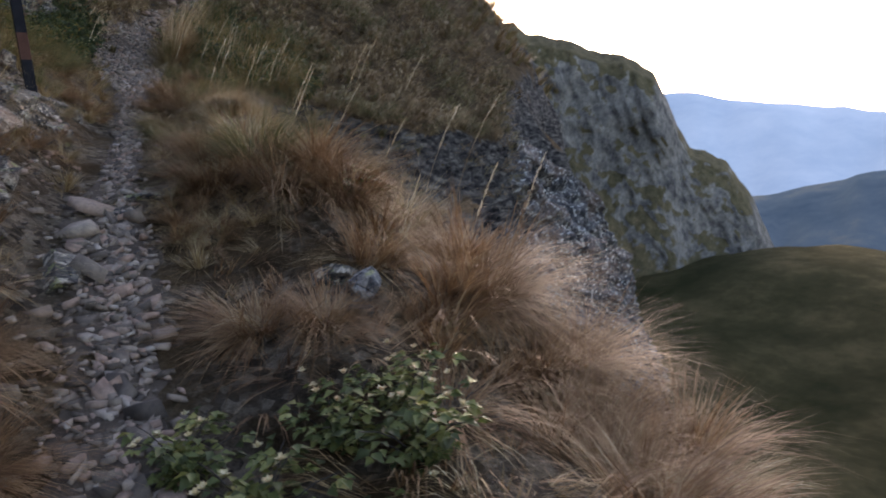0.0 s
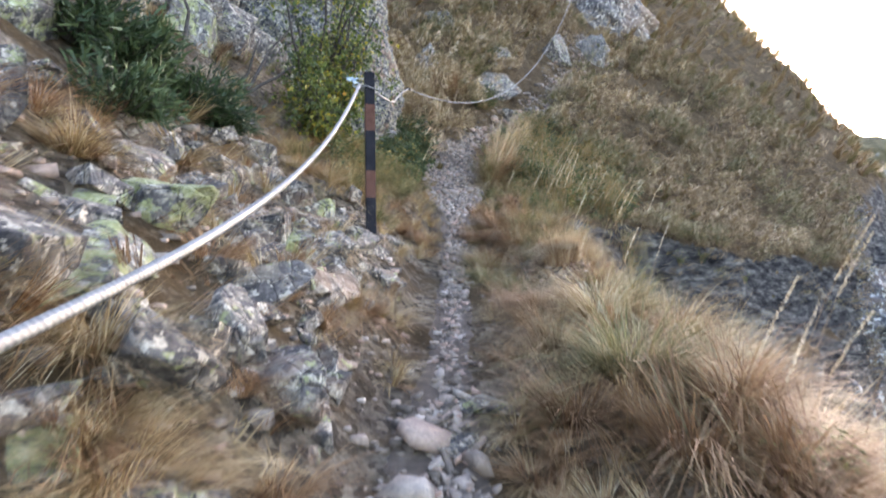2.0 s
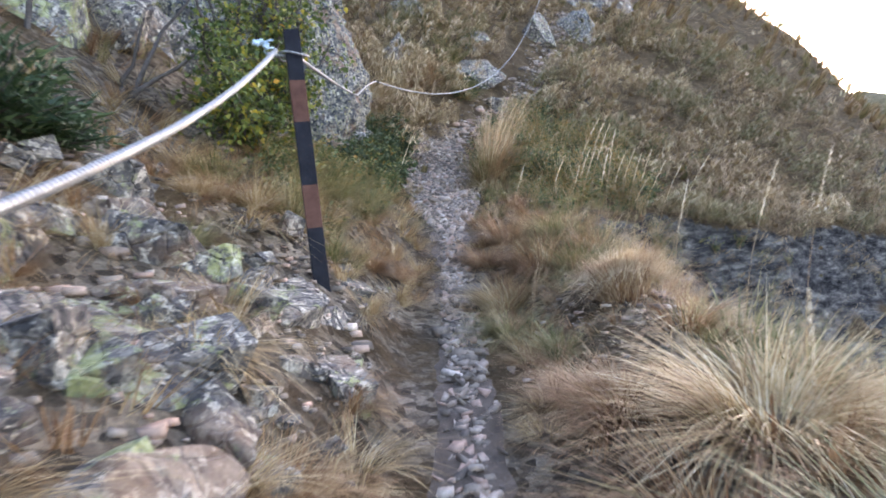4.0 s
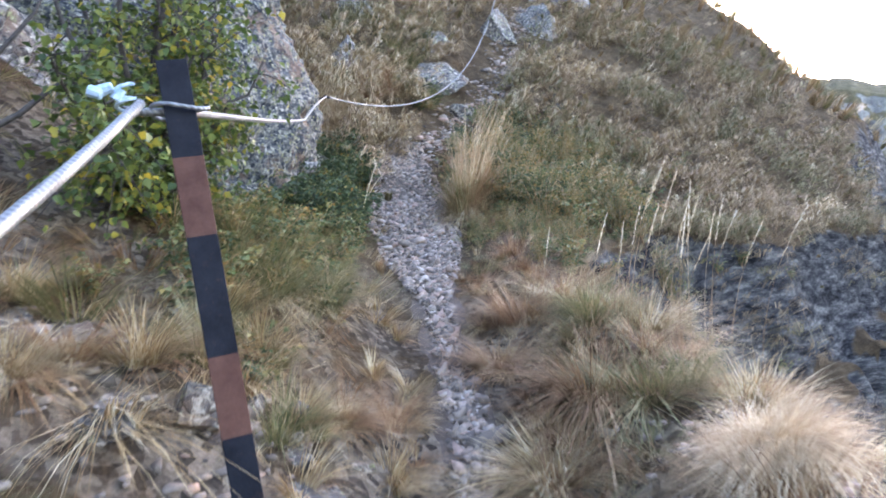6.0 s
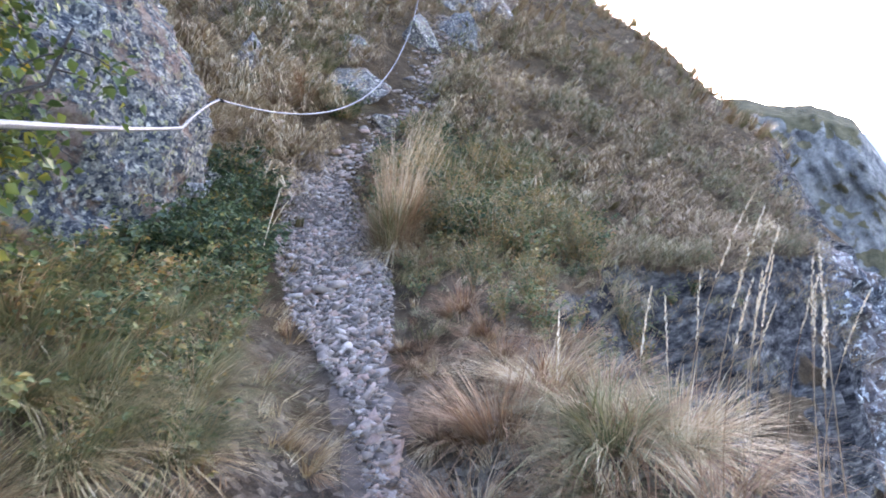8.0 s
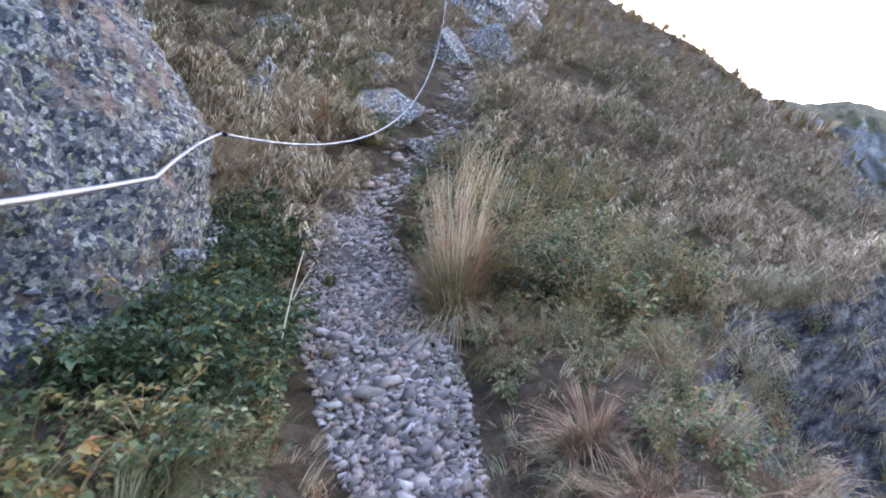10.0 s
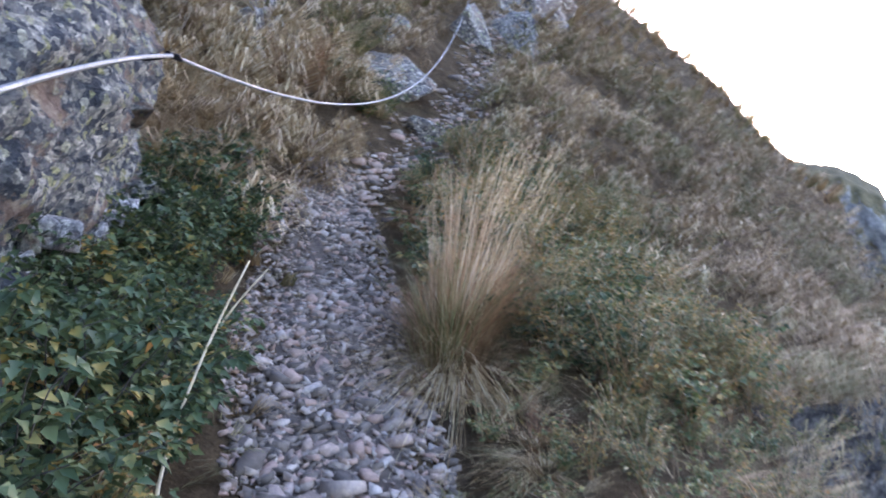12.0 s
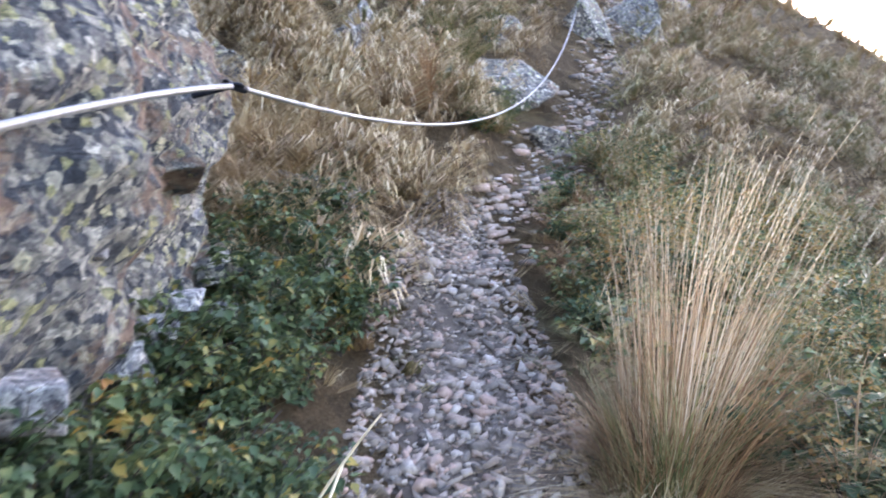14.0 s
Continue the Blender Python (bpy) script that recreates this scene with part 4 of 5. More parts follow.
v, t = tube(np.array([ANCHOR + (-0.30, 0.05, -0.05), ANCHOR + (-0.1, 0.0, -0.02), ANCHOR + (-0.02, 0, 0.0)]), 0.012, 8)
part("shank", mesh_of("shank", v, t, M_BLACK_PAINT, True), anchor_bolt)
v, t = tube(ANCHOR + np.stack([0.028 * np.cos(np.linspace(0, 6.3, 20)), 0.028 * np.sin(np.linspace(0, 6.3, 20)), 0 * np.linspace(0, 1, 20)], 1), 0.008, 8)
part("eye", mesh_of("eye", v, t, M_BLACK_PAINT, True), anchor_bolt)
v, t = tube(ANCHOR + np.array([[-0.03, -0.05, -0.004], [0.03, 0.05, 0.0]]), 0.017, 8)
part("ferrule", mesh_of("ferrule", v, t, M_BLACK_PAINT, True), anchor_bolt)

# ---- grass ----
r = np.random.default_rng(33)


def tuft_kind(main, under, length, spread, droop):
    return [(mesh_of("blade_mass", *blades(230, 0.15, length, spread, droop, 0.0033, r), main), mesh_of("thatch", *blades(70, 0.16, length * 0.62, 1.15, 1.1, 0.0033, r), under)) for _ in range(4)]


TUFTS = {"brown": tuft_kind(M_BROWN_GRASS, M_GOLD_GRASS, 0.55, 0.8, 0.8), "gold": tuft_kind(M_GOLD_GRASS, M_BROWN_GRASS, 0.48, 0.85, 0.85), "olive": tuft_kind(M_OLIVE_GRASS, M_GOLD_GRASS, 0.52, 0.8, 0.65), "pale": tuft_kind(M_DRAPE, M_BROWN_GRASS, 0.5, 0.85, 0.9)}


def tussock_kind(main, under):
    """A dense cushion: long blades that arch out all round and hang to the ground, over a darker thatch."""
    return [(mesh_of("blade_mass", *blades(820, 0.2, 0.62, 0.9, 0.8, 0.0026, r), main), mesh_of("thatch", *blades(260, 0.22, 0.4, 1.25, 1.2, 0.0031, r), under)) for _ in range(3)]


TUFTS["big brown"] = tussock_kind(M_BROWN_GRASS, M_BROWN_GRASS)
TUFTS["big gold"] = tussock_kind(M_GOLD_GRASS, M_BROWN_GRASS)
TUFTS["big olive"] = tussock_kind(M_OLIVE_GRASS, M_GOLD_GRASS)
LABELS = {"pale": "pale golden drooping grass tuft", "brown": "bushy brown dry bunch grass", "gold": "drooping golden dry grass tuft", "olive": "half-dry olive green grass tuft", "big brown": "dense brown cushion of dry bunch grass", "big gold": "dense straw-coloured cushion of dry grass", "big olive": "dense olive and straw grass cushion"}
KINDS = {"brown": "bunch_tuft", "gold": "grass_tuft", "olive": "green_tuft", "pale": "drooping_tuft", "big brown": "grass_tussock", "big gold": "grass_tussock", "big olive": "grass_tussock"}
WHERE = {"left": "on the bank", "right": "on the brink"}


def tuft(kind, x, y, size, turn=None, lean=(0.0, 0.0), lift=0.0):
    side = "left" if x < float(path_x(y)) else "right"
    ob = new(KINDS[kind])
    living, dead_ = TUFTS[kind][int(r.integers(len(TUFTS[kind])))]
    part("blade_mass", living, ob)
    part("thatch", dead_, ob)
    shear = Matrix(((1, 0, lean[0], 0), (0, 1, lean[1], 0), (0, 0, 1, 0), (0, 0, 0, 1)))
    ob.matrix_basis = Matrix.Translation((x, y, float(ground_z(x, y)) + lift - 0.01)) @ shear @ pose(0, 0, 0, 0, 0, r.uniform(0, 360) if turn is None else turn) @ Matrix.Scale(size, 4)
    return tagged(ob, LABELS[kind] + " " + WHERE[side], "grass tuft", "grass tufts beside the path")


def band(count, kinds, y0, y1, d0, d1, s0, s1, lean=(0, 0)):
    for k in range(count):
        y = r.uniform(y0, y1)
        x = float(path_x(y)) + r.uniform(d0, d1)
        if math.hypot(x + 0.73, y - 8.0) < 0.28:
            continue
        size = r.uniform(s0, s1)
        near = abs(x - float(path_x(y)))
        if y < 12 and near < 1.0:
            size = min(size, 0.45 if near < 0.72 else 0.7)
        tuft(kinds[int(r.integers(len(kinds)))], x, y, size, None, (lean[0] * r.uniform(0.5, 1.2), lean[1]))


# the bank on the uphill side
band(20, ["gold", "brown"], 2.6, 8.0, -2.2, -0.55, 0.45, 0.8, (0.2, -0.1))
band(8, ["gold", "olive"], 7.8, 9.0, -1.9, -0.5, 0.5, 0.8, (0.2, -0.1))
band(20, ["olive", "olive", "olive", "gold"], 8.9, 11.4, -1.7, -0.68, 0.5, 0.9, (0.1, -0.05))
band(12, ["olive", "olive", "gold"], 9.6, 12.0, -1.05, -0.55, 0.6, 0.9, (0.2, -0.1))
# the brink on the downhill side
band(12, ["brown", "olive", "gold"], 4.6, 9.0, 0.5, 1.7, 0.45, 0.75, (0.05, 0.0))
band(30, ["brown"], 2.6, 5.2, 0.9, 2.3, 0.6, 0.95, (0.4, -0.1))
band(14, ["brown", "brown", "gold", "olive"], 8.9, 10.7, 0.6, 1.4, 0.6, 0.9, (0.12, -0.1))
band(6, ["brown", "olive"], 10.7, 12.0, 0.6, 1.1, 0.5, 0.8, (0.1, -0.1))
band(10, ["gold"], 7.6, 9.4, 1.1, 1.8, 0.5, 0.8, (0.5, 0))
band(12, ["brown", "gold"], 12.8, 15.2, 0.62, 0.95, 0.5, 0.8, (0.1, -0.1))
band(20, ["brown", "gold", "olive"], 14.8, 17.6, 0.72, 1.2, 0.5, 0.8, (0.0, -0.1))
# the large cushions, one by one
for kind, x, y, size in [("big brown", 0.10, 5.42, 0.72), ("big olive", 0.42, 5.62, 0.9), ("big brown", 0.40, 5.02, 0.8), ("big brown", 0.72, 5.30, 0.85), ("big brown", 0.28, 6.30, 0.72), ("big gold", 0.62, 6.55, 0.85), ("big brown", 0.38, 7.0, 0.6), ("big olive", 1.12, 7.5, 0.75), ("big gold", 1.14, 6.65, 0.85), ("big gold", 1.34, 6.15, 0.8),
                         ("big gold", 1.55, 6.9, 1.1), ("big olive", 1.65, 7.4, 1.0), ("big brown", 1.3, 7.15, 0.95), ("big gold", 1.75, 6.3, 1.1), ("big olive", 0.98, 6.95, 0.75), ("big brown", 1.5, 5.6, 1.0), ("big gold", 0.36, 8.75, 0.6), ("big olive", 0.40, 7.75, 0.45), ("big brown", 0.78, 9.2, 0.85), ("big olive", 0.95, 9.0, 0.75), ("big brown", 0.48, 9.85, 0.62), ("big brown", 0.84, 10.35, 0.8), ("big gold", 1.22, 10.55, 0.75), ("big olive", 1.12, 9.9, 0.75), ("big gold", 1.5, 10.0, 0.8), ("big gold", 1.3, 8.75, 0.62), ("big olive", 0.28, 8.28, 0.5),
                         ("big brown", -0.12, 3.92, 0.5), ("big brown", 0.08, 3.72, 0.45), ("big brown", 1.12, 4.25, 1.1), ("big brown", 1.08, 3.75, 0.95), ("big brown", 0.95, 3.3, 0.8), ("big brown", 1.5, 3.9, 0.85), ("big brown", 1.55, 3.3, 0.8), ("big brown", 1.35, 4.7, 1.05), ("big gold", 1.9, 3.5, 0.8), ("big brown", 0.75, 2.9, 0.6),
                         ("big brown", -1.0, 3.95, 0.42), ("big brown", -0.98, 3.45, 0.45), ("big gold", -1.32, 4.42, 0.5), ("big gold", -1.5, 4.75, 0.5), ("big gold", -1.75, 4.62, 0.5), ("big brown", -0.78, 6.4, 0.42), ("big gold", -1.42, 4.5, 0.42), ("big gold", -1.98, 5.7, 0.5), ("big gold", -1.55, 8.9, 0.5),
                         ("big gold", -1.10, 8.72, 0.58), ("big gold", -1.36, 8.35, 0.45), ("big brown", -0.44, 9.05, 0.42), ("big gold", -0.6, 8.86, 0.42), ("big gold", -0.50, 8.22, 0.36), ("big olive", -0.48, 10.0, 0.62), ("big olive", -0.72, 9.75, 0.6), ("big olive", -0.42, 10.5, 0.62), ("big olive", -0.78, 10.65, 0.7), ("big olive", -1.25, 7.62, 0.4), ("big olive", -0.86, 9.9, 0.6), ("big gold", -0.9, 9.45, 0.55)]:
    tuft(kind, x, y, size, None, (0.15, -0.08))
dome = tagged(new("grass_dome"), "rounded cushion of pale bleached dead grass on a dark root stock", "grass tuft")
dome.matrix_basis = pose(0.88, 8.12, float(ground_z(0.88, 8.12)))
crown = part("hair_mass", mesh_of("hair_mass", *blades(3000, 0.12, 0.24, 0.9, 1.1, 0.0011, r, (0.6, -0.1), False, 0.0), M_DRAPE), dome, "bleached blond hair-like blades")
crown.matrix_basis = pose(0, 0, 0.16)
part("root_stock", mesh_of("root_stock", *blades(800, 0.17, 0.3, 0.5, 0.4, 0.003, r), M_BROWN_GRASS), dome, "dark brown root stock")
band(16, ["gold", "brown"], 3.4, 7.0, -1.9, -0.6, 0.35, 0.6, (0.2, -0.1))
band(10, ["gold", "brown"], 6.2, 8.6, -1.9, -0.5, 0.3, 0.55, (0.2, -0.1))
# drape of dry grass round the corner of the outcrop
band(56, ["pale", "pale", "pale", "gold"], 15.2, 18.0, -1.8, -0.9, 0.8, 1.2, (0.35, -0.35))
# short tufts that hang over the edges of the path
band(26, ["brown", "brown", "gold"], 4.4, 8.4, 0.26, 0.5, 0.35, 0.62, (-0.2, -0.1))
band(20, ["brown", "gold"], 8.2, 11.6, 0.24, 0.45, 0.3, 0.55, (-0.2, -0.1))
band(20, ["brown", "gold"], 5.4, 11.4, -0.45, -0.27, 0.3, 0.5, (0.2, -0.1))
for x, y, s, kind in [(2.05, 20.5, 1.5, "olive"), (2.2, 20.4, 1.3, "olive"), (2.1, 19.0, 1.3, "olive"), (2.25, 19.1, 1.1, "olive"), (1.4, 18.6, 1.5, "brown"), (1.0, 18.4, 1.5, "brown"), (-1.15, 3.25, 0.5, "brown"), (-1.05, 3.65, 0.6, "brown"), (-1.05, 4.2, 0.7, "gold"), (-1.12, 2.9, 0.4, "brown"), (-1.3, 2.7, 0.5, "brown"), (-1.0, 4.75, 0.5, "brown")]:
    tuft(kind, x, y, s)


def seed_head(length, rng):
    """A bowed stalk with a plume of pale spikelets at its end."""
    az = rng.normal(0.0, 0.35)
    tt = np.linspace(0, 1, 9)
    bow = rng.uniform(0.2, 0.5)
    p = np.stack([length * bow * tt ** 2 * math.cos(az), length * bow * tt ** 2 * math.sin(az), length * (tt - 0.12 * bow * tt ** 3)], 1)
    stalk = tube(p, np.linspace(0.0014, 0.0008, 9), 4)
    head = []
    for k in range(34):
        f = 0.74 + 0.26 * k / 34
        c = np.array([np.interp(f, tt, p[:, q]) for q in range(3)])
        a = rng.uniform(0, 6.28)
        up = (p[-1] - p[-3]) / np.linalg.norm(p[-1] - p[-3])
        o = np.array([math.cos(a), math.sin(a), 0.0])
        w = 0.008 * math.sin(math.pi * min(1, (f - 0.70) / 0.3)) + 0.003
        side = np.cross(o, up) * 0.004
        v = np.array([c - side, c + side, c + o * w + up * 0.016])
        head.append((v, np.array([[0, 1, 2]])))
    return stalk, join(head)


def seed_clump(count, length, spread, rng):
    stalks, heads = [], []
    for _ in range(count):
        (sv, st), (hv, ht) = seed_head(length * rng.uniform(0.7, 1.15), rng)
        off = np.array([rng.normal(0, spread), rng.normal(0, spread), -0.02])
        stalks.append((sv + off, st))
        heads.append((hv + off, ht))
    return join(stalks), join(heads)


SEED = []
for k in range(3):
    (sv, st), (hv, ht) = seed_clump(3, 1.05, 0.16, r)
    SEED.append((mesh_of("stalks", sv, st, M_REED), mesh_of("seed_heads", hv, ht, M_STRAW)))


def seed_grass(x, y, size):
    ob = tagged(new("seed_grass"), "tall dry grass stalks with pale feathery seed heads", "grass", "seed grasses on the brink")
    ob.matrix_basis = pose(x, y, float(ground_z(x, y)), 0, 0, r.uniform(-35, 35)) @ Matrix.Scale(size, 4)
    a, b = SEED[int(r.integers(3))]
    part("stalk_mass", a, ob)
    part("plume_cluster", b, ob, "pale straw seed heads")


for y, d, s in [(9.0, 1.0, 0.95), (9.2, 1.25, 1.0), (9.35, 1.5, 1.0), (9.3, 1.05, 0.95), (9.2, 0.8, 0.9), (9.4, 1.3, 0.9),
                (3.4, 1.2, 0.9), (4.1, 1.3, 0.9), (4.9, 1.2, 0.85), (4.5, 0.75, 0.8), (6.6, 1.0, 0.85), (5.6, 0.8, 0.7), (14.6, 1.4, 0.9), (15.0, 1.9, 0.9)]:
    seed_grass(float(path_x(y)) + d, y, s)

# the tall reed tuft beside the scree
reed = tagged(new("reed_tuft"), "tall upright tuft of dry reed grass, green-brown at its foot", "grass tuft")
reed.matrix_basis = pose(1.46, 14.15, float(ground_z(1.46, 14.15)) - 0.02) @ Matrix.Diagonal((1.08, 1.08, 1.22, 1))
part("stem_mass", mesh_of("stem_mass", *blades(340, 0.17, 1.15, 0.14, 0.22, 0.002, r, (0.34, 0.05)), M_REED), reed)
part("foot_leaf_mass", mesh_of("foot_leaves", *blades(600, 0.2, 0.66, 0.34, 0.5, 0.0024, r, (0.24, -0.05)), M_OLIVE_GRASS), reed, "green-brown leaves round the foot")
part("dead_leaf_mass", mesh_of("dead_leaves", *blades(1100, 0.2, 0.72, 0.36, 0.55, 0.0022, r, (0.34, -0.05)), M_BROWN_GRASS), reed, "brown dead leaves")
part("hanging_thatch", mesh_of("hanging_thatch", *blades(1300, 0.24, 0.58, 1.15, 1.15, 0.002, r, (0.4, -0.1)), M_GOLD_GRASS), reed, "pale dead thatch hanging over")
heads = []
for k in range(60):
    (sv, st), (hv, ht) = seed_head(1.15 * r.uniform(0.75, 1.1), r)
    off = np.array([r.normal(0, 0.12), r.normal(0, 0.12), -0.02])
    z = hv[:, 2:3]
    heads.append((hv * np.array([0.6, 0.6, 1.0]) + off + np.concatenate([0.36 * z, 0.05 * z, 0 * z], 1), ht))
hv, ht = join(heads)
part("plume_mass", mesh_of("seed_heads", hv, ht, M_DRAPE), reed, "pale straw plumes")

# ground cover that nobody could count
cover_t = blades(36, 0.11, 0.24, 0.9, 0.8, 0.0026, r, (0, 0), True)
far_t = blades(20, 0.22, 0.3, 0.95, 0.9, 0.011, r, (0, 0), True)


def cover(name, n, x0, x1, y0, y1, keep, template, s0, s1, mat, label, tilt):
    xs, ys = r.uniform(x0, x1, n), r.uniform(y0, y1, n)
    ok = keep(xs, ys)
    xs, ys = xs[ok], ys[ok]
    v, t = strewn(template, xs, ys, r.uniform(s0, s1, len(xs)), r.uniform(0, 6.28, len(xs)), -0.01, tilt)
    tagged(new(name, mesh_of(name, v, t, mat)), label, "grass", kind="stuff")


def patchy(x, y, f, seed, lim):
    return fbm(x * f, y * f, seed, 2) > lim


def off_path(x, y):
    return np.abs(x - path_x(y)) > 0.36


cover("dry_grass", 1700, -3.2, 2.2, 1.6, 12.2, lambda x, y: off_path(x, y) & patchy(x, y, 1.3, 91, 0.0) & ~((x < path_x(y) - 0.3) & (y < 9) & patchy(x, y, 1.6, 92, -0.15)), cover_t, 0.6, 1.2, M_BROWN_GRASS, "short brown dry grass covering the slope", (0.2, -0.1))
cover("dry_grass", 1500, -3.2, 2.6, 2.0, 17.5, lambda x, y: off_path(x, y) & patchy(x, y, 1.1, 93, 0.08) & ~((x < path_x(y) - 0.3) & (y < 9) & patchy(x, y, 1.6, 92, -0.15)) & ((y < 10.3) | (x < path_x(y) + 1.1)), cover_t, 0.6, 1.3, M_GOLD_GRASS, "golden dry grass covering the slope", (0.2, -0.1))
cover("dry_grass", 900, -2.4, 3.4, 8.6, 17.5, lambda x, y: off_path(x, y) & patchy(x, y, 0.9, 94, 0.0) & ((y < 10.3) | (y > 13.5) | (x < path_x(y) + 1.1)), cover_t, 0.7, 1.4, M_OLIVE_GRASS, "olive green grass among the dry tufts", (0.15, -0.1))


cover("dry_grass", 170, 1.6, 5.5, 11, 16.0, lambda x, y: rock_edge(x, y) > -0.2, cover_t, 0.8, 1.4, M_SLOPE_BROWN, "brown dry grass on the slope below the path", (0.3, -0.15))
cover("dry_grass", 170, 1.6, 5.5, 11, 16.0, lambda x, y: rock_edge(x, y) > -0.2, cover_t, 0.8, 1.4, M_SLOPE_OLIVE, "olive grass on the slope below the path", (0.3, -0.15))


def on_slope(x, y):
    weedy = (y < 18.3) & (x > 1.5) & (x < 5.0) & (fbm(x * 1.3, y * 1.3, 140, 2) > -0.25)
    wire = (y > 18) & (y < 25) & (np.abs(x - 3.75 - 0.585 * (y - 21)) < 0.5)
    return ~weedy & ~wire & (rock_edge(x, y) > -0.25) & (ground_z(x, y) > -5) & (np.abs(x - np.interp(y, [16.3, 20, 21.3, 25.4, 40], [1.1, 3.6, 4.6, 6.9, 14])) > 0.42)


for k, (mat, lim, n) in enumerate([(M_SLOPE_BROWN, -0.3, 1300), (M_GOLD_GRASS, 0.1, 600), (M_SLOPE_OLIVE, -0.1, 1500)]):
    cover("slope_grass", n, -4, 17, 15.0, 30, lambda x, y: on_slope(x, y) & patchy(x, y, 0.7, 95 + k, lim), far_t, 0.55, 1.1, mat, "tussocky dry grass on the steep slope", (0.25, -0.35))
big_t = blades(11, 0.5, 0.5, 1.1, 1.1, 0.02, r, (0, 0), True)
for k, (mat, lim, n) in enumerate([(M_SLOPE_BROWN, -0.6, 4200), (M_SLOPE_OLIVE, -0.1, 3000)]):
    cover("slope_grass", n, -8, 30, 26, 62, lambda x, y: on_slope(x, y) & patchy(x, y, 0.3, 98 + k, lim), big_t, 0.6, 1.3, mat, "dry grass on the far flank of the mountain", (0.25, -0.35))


def mound(n, radius, height, length, width):
    """A humped tussock: locks of blades combed over a hump and hanging from its rim."""
    lock = r.integers(0, max(n // 5, 1), n)
    a = r.uniform(0, 2 * np.pi, n)[lock] + r.normal(0, 0.16, n)
    f = np.clip(np.sqrt(r.uniform(0, 1, n))[lock] + r.normal(0, 0.05, n), 0, 1)
    out = np.stack([np.cos(a), np.sin(a), np.zeros(n)], 1)
    side = np.stack([-np.sin(a), np.cos(a), np.zeros(n)], 1) * (width * r.uniform(0.6, 1.3, n))[:, None]
    p0 = out * (radius * 0.9 * f)[:, None] + np.array([0, 0, 1.0]) * (height * (1 - 0.95 * f ** 2) - 0.05)[:, None]
    ln = (length * r.uniform(0.6, 1.2, n))[:, None]
    p1 = p0 + out * ln * 0.5 + np.array([0, 0, 0.35]) * ln * (1 - 0.5 * f[:, None])
    p2 = p0 + out * ln * 0.95 + r.normal(0, 0.07, (n, 3)) * ln - np.array([0, 0, 0.3]) * ln * f[:, None]
    v = np.stack([p0 - side, p0 + side, p1 - side * 0.8, p1 + side * 0.8, p2], 1).reshape(-1, 3)
    t = (np.arange(n) * 5)[:, None, None] + np.array([(0, 1, 3), (0, 3, 2), (2, 3, 4)])[None]
    return v, t.reshape(-1, 3)


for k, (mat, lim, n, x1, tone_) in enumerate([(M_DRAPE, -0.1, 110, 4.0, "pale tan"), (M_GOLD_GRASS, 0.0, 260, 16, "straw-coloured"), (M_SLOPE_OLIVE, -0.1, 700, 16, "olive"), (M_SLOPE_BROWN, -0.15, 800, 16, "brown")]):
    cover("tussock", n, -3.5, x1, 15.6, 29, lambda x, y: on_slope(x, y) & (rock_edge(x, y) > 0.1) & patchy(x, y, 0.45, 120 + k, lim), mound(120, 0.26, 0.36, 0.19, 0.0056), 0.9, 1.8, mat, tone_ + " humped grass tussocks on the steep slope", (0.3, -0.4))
cover("tussock", 130, -3.5, 2.2, 15.6, 20.5, lambda x, y: on_slope(x, y) & patchy(x, y, 0.5, 137, -0.1), mound(200, 0.26, 0.36, 0.2, 0.0042), 0.9, 1.7, M_GOLD_GRASS, "pale tan drooping tussocks on the slope above the path", (0.35, -0.45))
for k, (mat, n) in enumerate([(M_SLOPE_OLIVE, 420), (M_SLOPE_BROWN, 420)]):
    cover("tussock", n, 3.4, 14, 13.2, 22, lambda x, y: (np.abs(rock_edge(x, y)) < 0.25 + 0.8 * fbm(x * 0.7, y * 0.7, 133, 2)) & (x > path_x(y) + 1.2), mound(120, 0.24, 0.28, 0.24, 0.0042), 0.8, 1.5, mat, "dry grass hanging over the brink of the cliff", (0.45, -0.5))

# ---- leafy plants ----


def leaf(length, width, fold=0.25, rng=None):
    """A pointed leaf folded along its midrib, 5 triangles."""
    v = np.array([(0, 0, 0), (0.38, -0.5, fold), (0.5, 0, 0.0), (0.38, 0.5, fold), (1, 0, -0.16), (0.72, -0.36, fold * 0.6)])
    if length < 0.062:
        v, t = v[[0, 1, 4, 3]] * np.array([1, 1.1, 1]) * np.array([length, width, width]), np.array([(0, 1, 2), (0, 2, 3)])
        return v, t
    v = v * np.array([length, width, width])
    t = np.array([(0, 1, 2), (0, 2, 3), (1, 5, 2), (5, 4, 2), (2, 4, 3)])
    return v, t


def turned(v, m, at):
    return v @ np.array(m.to_3x3()).T + np.asarray(at)


